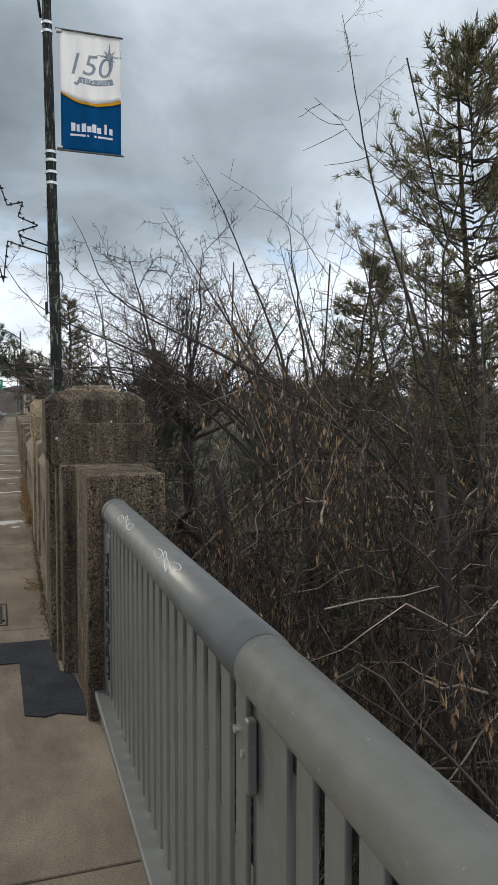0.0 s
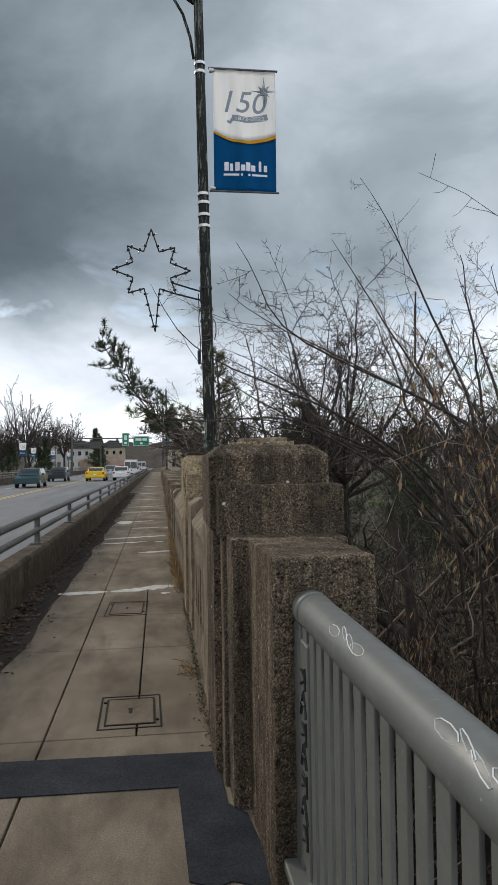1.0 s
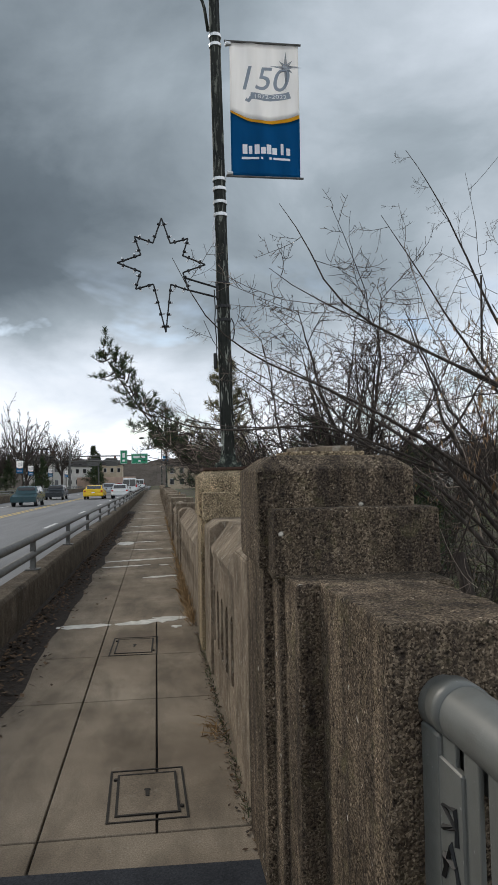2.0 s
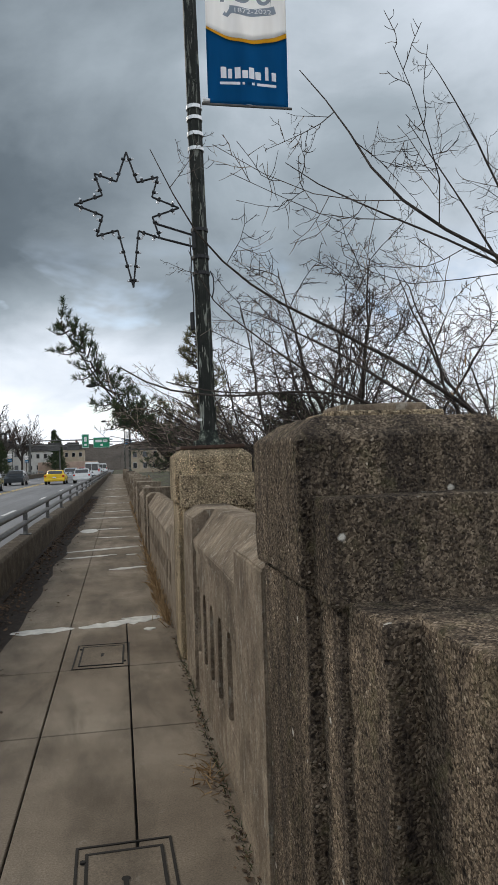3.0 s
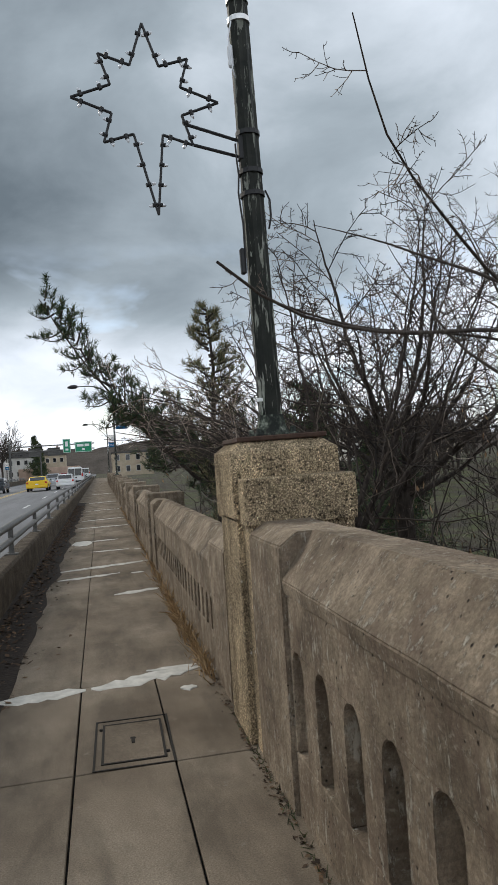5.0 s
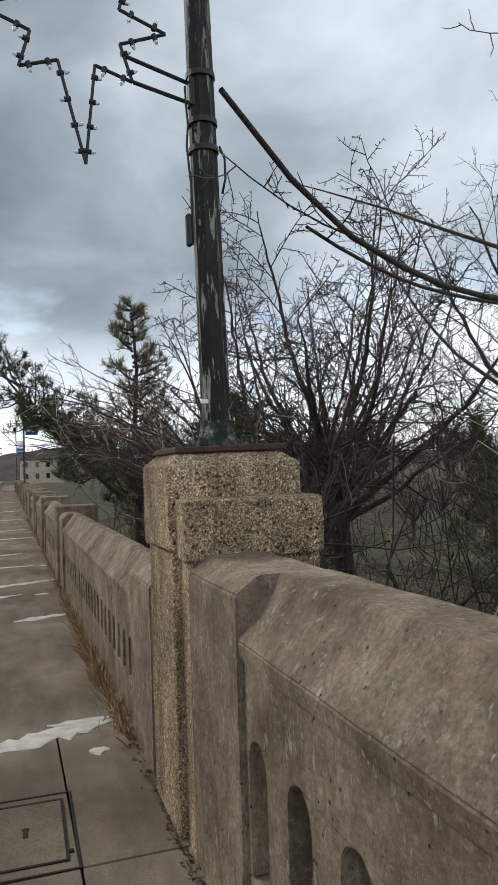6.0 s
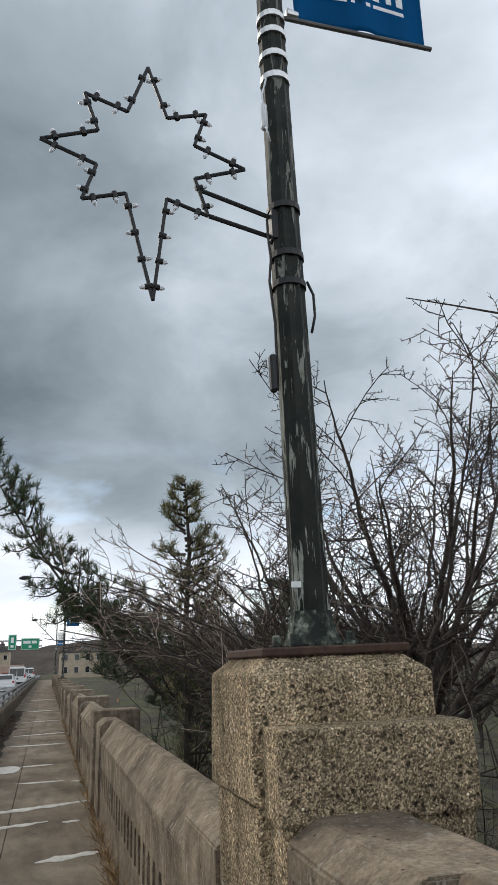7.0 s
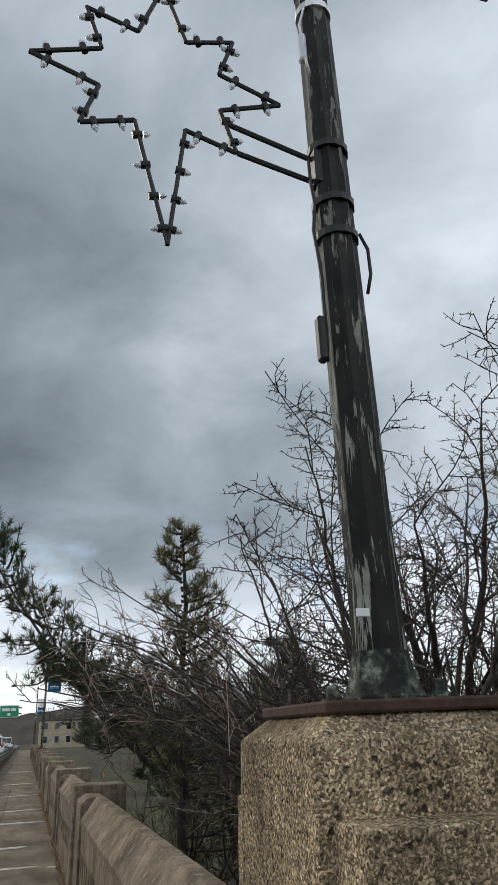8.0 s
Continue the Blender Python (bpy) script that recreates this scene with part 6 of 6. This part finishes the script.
    part("bumper", box(-W * 0.96, W * 0.96, -L - 0.06, -L + 0.1, 0.34, 0.56, 0.04), paint if kind != "van" else GLASS, root)
    part("number_plate", box(-0.15, 0.15, -L - 0.075, -L - 0.055, 0.62, 0.72, 0.005), M["sign_white"], root)
    part("windscreen", box(-W * 0.68, W * 0.68, L * 0.34, L * 0.37, zc - dz, zc + dz, 0.01), GLASS, root)
    if kind == "van":
        for xx in (-W * 0.6, W * 0.6):
            part("roof_bar", tube([(xx, -L * 0.7, H + 0.06), (xx, L * 0.3, H + 0.06)], 0.025, 6), M["galv"], root)
    if not away:
        root.rotation_euler.z = math.pi
    tagged(root, label, "van" if kind == "van" else "car")


white = car_paint("white_car_paint", (0.78, 0.78, 0.77))
yellow = car_paint("yellow_car_paint", (0.80, 0.52, 0.02))
dark = car_paint("dark_grey_car_paint", (0.03, 0.035, 0.04), 0.2, 0.3)
silver = car_paint("silver_car_paint", (0.42, 0.44, 0.46), 0.3, 0.5)
red = car_paint("red_car_paint", (0.42, 0.02, 0.02))
blue = car_paint("dark_teal_car_paint", (0.02, 0.06, 0.07))
build_car("hatchback", -3.85, 76.0, white, 3.8, 1.70, 1.42, "hatch", "white hatchback with a dark rear window driving away")
build_car("sports_car", -6.3, 75.0, yellow, 4.7, 1.92, 1.36, "coupe", "bright yellow sports car driving away")
build_car("van", -3.45, 92.0, white, 5.2, 2.0, 2.1, "van", "white van with a roof rack driving away")
build_car("hatchback", -6.2, 96.0, silver, 4.3, 1.8, 1.5, "hatch", "grey hatchback driving away")
build_car("sedan", -9.7, 57.0, blue, 4.5, 1.8, 1.45, "hatch", "dark teal car in the opposite lane", False)
build_car("sedan", -10.2, 76.0, dark, 4.5, 1.8, 1.45, "hatch", "dark grey car in the opposite lane", False)
build_car("sedan", -3.6, 112.0, silver, 4.5, 1.8, 1.45, "hatch", "silver car farther along the road")
build_car("sedan", -6.2, 128.0, red, 4.5, 1.8, 1.45, "hatch", "red car farther along the road")
build_car("van", -3.5, 150.0, white, 5.2, 2.0, 2.1, "van", "white van far along the road")
build_car("sedan", -6.4, 160.0, dark, 4.5, 1.8, 1.45, "hatch", "dark car far along the road")


# ---- signs, far lamps, houses, woods ----
def build_gantry():
    y = 150.0
    root = empty("sign_gantry", -8.0, y, 0)
    part("column", tube([(-9.5, 0, -0.4), (-9.5, 0, 7.6)], 0.2, 10), M["galv"], root)
    part("beam", tube([(-9.5, 0, 6.9), (6.6, 0, 6.9)], 0.12, 8), M["galv"], root)
    part("beam", tube([(-9.5, 0, 5.9), (6.6, 0, 5.9)], 0.12, 8), M["galv"], root)
    def panel(x0, x1, z0, z1, mat, bars):
        p = part("sign_panel", box(x0, x1, -0.30, -0.24, z0, z1, 0.02), mat, root, "green sign panel with white edge" if mat == M["sign_green"] else "grey back of a sign")
        if mat == M["sign_green"]:
            for a in ((x0 + 0.06, x1 - 0.06, z0 + 0.06, z0 + 0.13), (x0 + 0.06, x1 - 0.06, z1 - 0.13, z1 - 0.06), (x0 + 0.06, x0 + 0.13, z0 + 0.13, z1 - 0.13), (x1 - 0.13, x1 - 0.06, z0 + 0.13, z1 - 0.13)):
                part("border", box(a[0], a[1], -0.312, -0.303, a[2], a[3]), M["sign_white"], p)
        for a in bars:
            part("text_bar", box(a[0], a[1], -0.312, -0.303, a[2], a[3]), M["sign_white"], p)
    panel(0.55, 2.0, 5.25, 8.0, M["sign_green"], [(1.0, 1.55, 6.5, 7.5), (1.0, 1.55, 5.7, 6.1)])
    panel(2.8, 6.1, 5.25, 7.3, M["sign_green"], [(3.2, 4.5, 6.35, 6.85), (4.7, 5.6, 6.35, 6.85), (4.2, 4.7, 5.6, 6.0)])
    tagged(root, "overhead gantry with two green highway signs", "road sign")
    g = empty("sign_gantry", -12.0, 165.0, 0)
    for x in (-3.4, 0.6):
        for a in ((0, 2.6, 5.2, 5.35), (0, 2.6, 6.8, 6.95), (0, 0.14, 5.2, 6.95), (2.46, 2.6, 5.2, 6.95), (0.8, 0.9, 5.3, 6.9), (1.7, 1.8, 5.3, 6.9)):
            part("frame_bar", box(x + a[0], x + a[1], -0.1, 0.1, a[2], a[3]), M["galv"], g)
        part("sign_back", box(x + 0.1, x + 2.5, 0.1, 0.14, 5.3, 6.85), M["galv"], g)
    part("column", tube([(-1.0, 0.3, -0.4), (-1.0, 0.3, 7.0)], 0.15, 8), M["galv"], g)
    part("beam", tube([(-4.0, 0.3, 6.1), (3.6, 0.3, 6.1)], 0.1, 8), M["galv"], g)
    tagged(g, "grey gantry with sign backs facing the other way", "road sign")


BRICK = material("dull_red_brick", plain((0.22, 0.12, 0.09), 0.25, 2.0), 0.9)
STUCCO = material("tan_house_stucco", plain((0.45, 0.37, 0.27), 0.2, 1.0), 0.9)
SIDING = material("pale_house_siding", plain((0.55, 0.53, 0.49), 0.15, 1.0), 0.8)
ROOF = material("grey_shingle_roof", plain((0.09, 0.085, 0.082), 0.25, 2.0), 0.9)
PALE_WALL = material("pale_tan_stone_wall", plain((0.50, 0.36, 0.28), 0.25, 0.6), 0.9)


def build_house(x, y, z, w, d, h, wall, label, gable=True, rows=2, cols=4):
    root = empty("house", x, y, z)
    part("wall", box(-w / 2, w / 2, -d / 2, d / 2, -2.0, h, 0.02), wall, root)
    if gable:
        part("roof", prism([(-w / 2 - 0.4, h), (w / 2 + 0.4, h), (0.0, h + w * 0.28)], "y", -d / 2 - 0.4, d / 2 + 0.4), ROOF, root)
        part("chimney", box(w * 0.18, w * 0.18 + 0.7, -0.4, 0.4, h, h + w * 0.34), BRICK, root)
    else:
        part("roof", box(-w / 2 - 0.2, w / 2 + 0.2, -d / 2 - 0.2, d / 2 + 0.2, h, h + 0.4, 0.05), ROOF, root)
    for r in range(rows):
        for c in range(cols):
            xx = -w / 2 + w * (c + 0.5) / cols
            zz = h * (r + 0.35) / rows
            win = part("window", box(xx - 0.55, xx + 0.55, -d / 2 - 0.06, -d / 2 - 0.004, zz, zz + 1.5, 0.02), SIDING, root)
            part("pane", box(xx - 0.45, xx + 0.45, -d / 2 - 0.085, -d / 2 - 0.064, zz + 0.1, zz + 1.4), GLASS, win)
    tagged(root, label, "house", "houses in the distance")


def build_far():
    build_gantry()
    lamp = next(o for o in bpy.data.objects if o.name == "street_lamp")
    flag = next(o for o in bpy.data.objects if o.name == "banner")
    for y in (52.05, 92.05):
        copy_thing(lamp, pose(POLE_X, y, 1.15))
        copy_thing(flag, pose(POLE_X + 0.45, y, 4.15))
    for x, y in ((-18.0, 110.0), (-18.5, 133.0), (-18.5, 156.0), (-15.0, 85.0)):
        copy_thing(lamp, pose(x, y, -0.42, 0, 0, 180))
        copy_thing(flag, pose(x - 0.45, y, 2.75))
    rng = random.Random(8)
    for x, y, w, d, h, wall, g, lab in ((-44, 175, 12, 9, 7.5, STUCCO, True, "tan stucco house with a shingle roof"), (-30, 200, 10, 9, 7, SIDING, True, "pale sided house with a gable roof"),
                                        (-58, 190, 14, 10, 8, BRICK, False, "flat-roofed red brick building far off"), (-24, 240, 9, 9, 7.0, SIDING, True, "pale gabled house on the rise"),
                                        (-16, 250, 9, 9, 7.5, STUCCO, True, "tan gabled house on the rise"), (7.5, 190, 10, 12, 5.5, STUCCO, False, "low tan building beside the road"),
                                        (62, 165, 12, 10, 6, SIDING, True, "pale house seen through the trees"), (90, 190, 14, 10, 7, STUCCO, True, "tan house seen through the trees"), (46, 215, 12, 9, 6, SIDING, False, "white low building seen through the trees"),
                                        (-78, 160, 16, 10, 7, BRICK, True, "brick house with a shingle roof")):
        build_house(x, y, -0.3, w, d, h, wall, lab, g)
    tagged(part("retaining_wall", box(-22, -6, 205, 205.8, -0.5, 3.0, 0.05), PALE_WALL), "long pale retaining wall beyond the bridge", "wall", kind="structure")
    # woods: one bare tree and one evergreen, copied with their own turns and heights
    g = (0.0, 0.0, 0.0)
    r2 = np.random.default_rng(12)
    limbs = [(g, (0, 0, 3.5), 0.25, 0.2, (0, 0, 0))]
    for k in range(12):
        a = 2 * math.pi * k / 12
        limbs.append(((0, 0, 2.0 + 0.15 * k), (2.6 * math.cos(a), 2.6 * math.sin(a), 6.0 + 3.0 * r2.random()), 0.11, 0.03, (0.3 * math.cos(a), 0.3 * math.sin(a), 0)))
    tree = bare_tree("far_tree", g, limbs, 51, "bare brown tree in the distance", counts=(7, 1), frac=0.42, trunk_r=0.25, rmin=0.03, free=True, grow=1.0, n_last=3)
    tree["group"] = "bare trees in the distance"
    fir = conifer("far_fir", g, 10.0, 2.6, 52, "dark evergreen in the distance", 70, 0.6, 7, first=0.08)
    fir["group"] = "evergreens in the distance"
    tree.location, fir.location = (-26, 150, -0.6), (-15.5, 195, -1.2)
    for k in range(110):
        if k < 60:
            y = rng.uniform(120, 330)
            x = -rng.uniform(0.085, 0.40) * y - 6
        else:
            y = rng.uniform(24, 150) if k > 76 else rng.uniform(35, 260)
            x = rng.uniform(6 + y * 0.06, 18 + y * 0.55) if y < 120 else rng.uniform(4, 90)
        s = rng.uniform(1.1, 1.8) if k < 60 else rng.uniform(0.65, 0.95) if y < 80 else rng.uniform(0.7, 1.2)
        z = -5.2 if y < 70 else -4.5 + min(1, (y - 60) / 60) * 4.2
        c = copy_thing(tree, pose(x, y, z, 0, 0, rng.uniform(0, 360)))
        c.scale = (s, s, s * rng.uniform(0.9, 1.2))
    for x, y, s in ((-21, 138, 0.75), (-22.5, 140, 0.6), (-33, 168, 0.9), (-37, 170, 0.8), (-17.4, 205, 1.25), (14, 120, 0.9), (10, 150, 0.9), (-50, 160, 0.9), (18, 52, 0.9), (13, 36, 0.8), (25, 40, 0.9), (15, 24, 0.85), (20, 30, 0.9)):
        c = copy_thing(fir, pose(x, y, -1.2 if y > 100 else -5.2, 0, 0, rng.uniform(0, 360)))
        c.scale = (s, s, s)
    # wooded rises that close the view
    def ridge(name, x0, x1, y, top, seed, label):
        n = 90
        bm = bmesh.new()
        rows = []
        for i in range(n + 1):
            x = x0 + (x1 - x0) * i / n
            h = top * (0.75 + 0.35 * noise.noise(Vector((x * 0.012, seed, 0))) + 0.10 * noise.noise(Vector((x * 0.09, seed, 3))) + 0.06 * noise.noise(Vector((x * 0.4, seed, 7))))
            rows.append([bm.verts.new((x, y - 25, -1.0)), bm.verts.new((x, y - 8, h * 0.7 + 1.2 * noise.noise(Vector((x * 0.3, 1, seed))))), bm.verts.new((x, y, h)), bm.verts.new((x, y + 60, -1.0))])
        for a, b in zip(rows, rows[1:]):
            for k in range(3):
                bm.faces.new((a[k], b[k], b[k + 1], a[k + 1]))
        tagged(part(name, bm, M["woods"]), label, "hillside", kind="structure")
    ridge("backdrop_hill", -420, 30, 380, 17.0, 1.0, "low hillside of bare brown woods in the distance")
    ridge("backdrop_hill", -20, 500, 330, 12.0, 2.0, "low hillside of bare brown woods in the distance")


build_far()
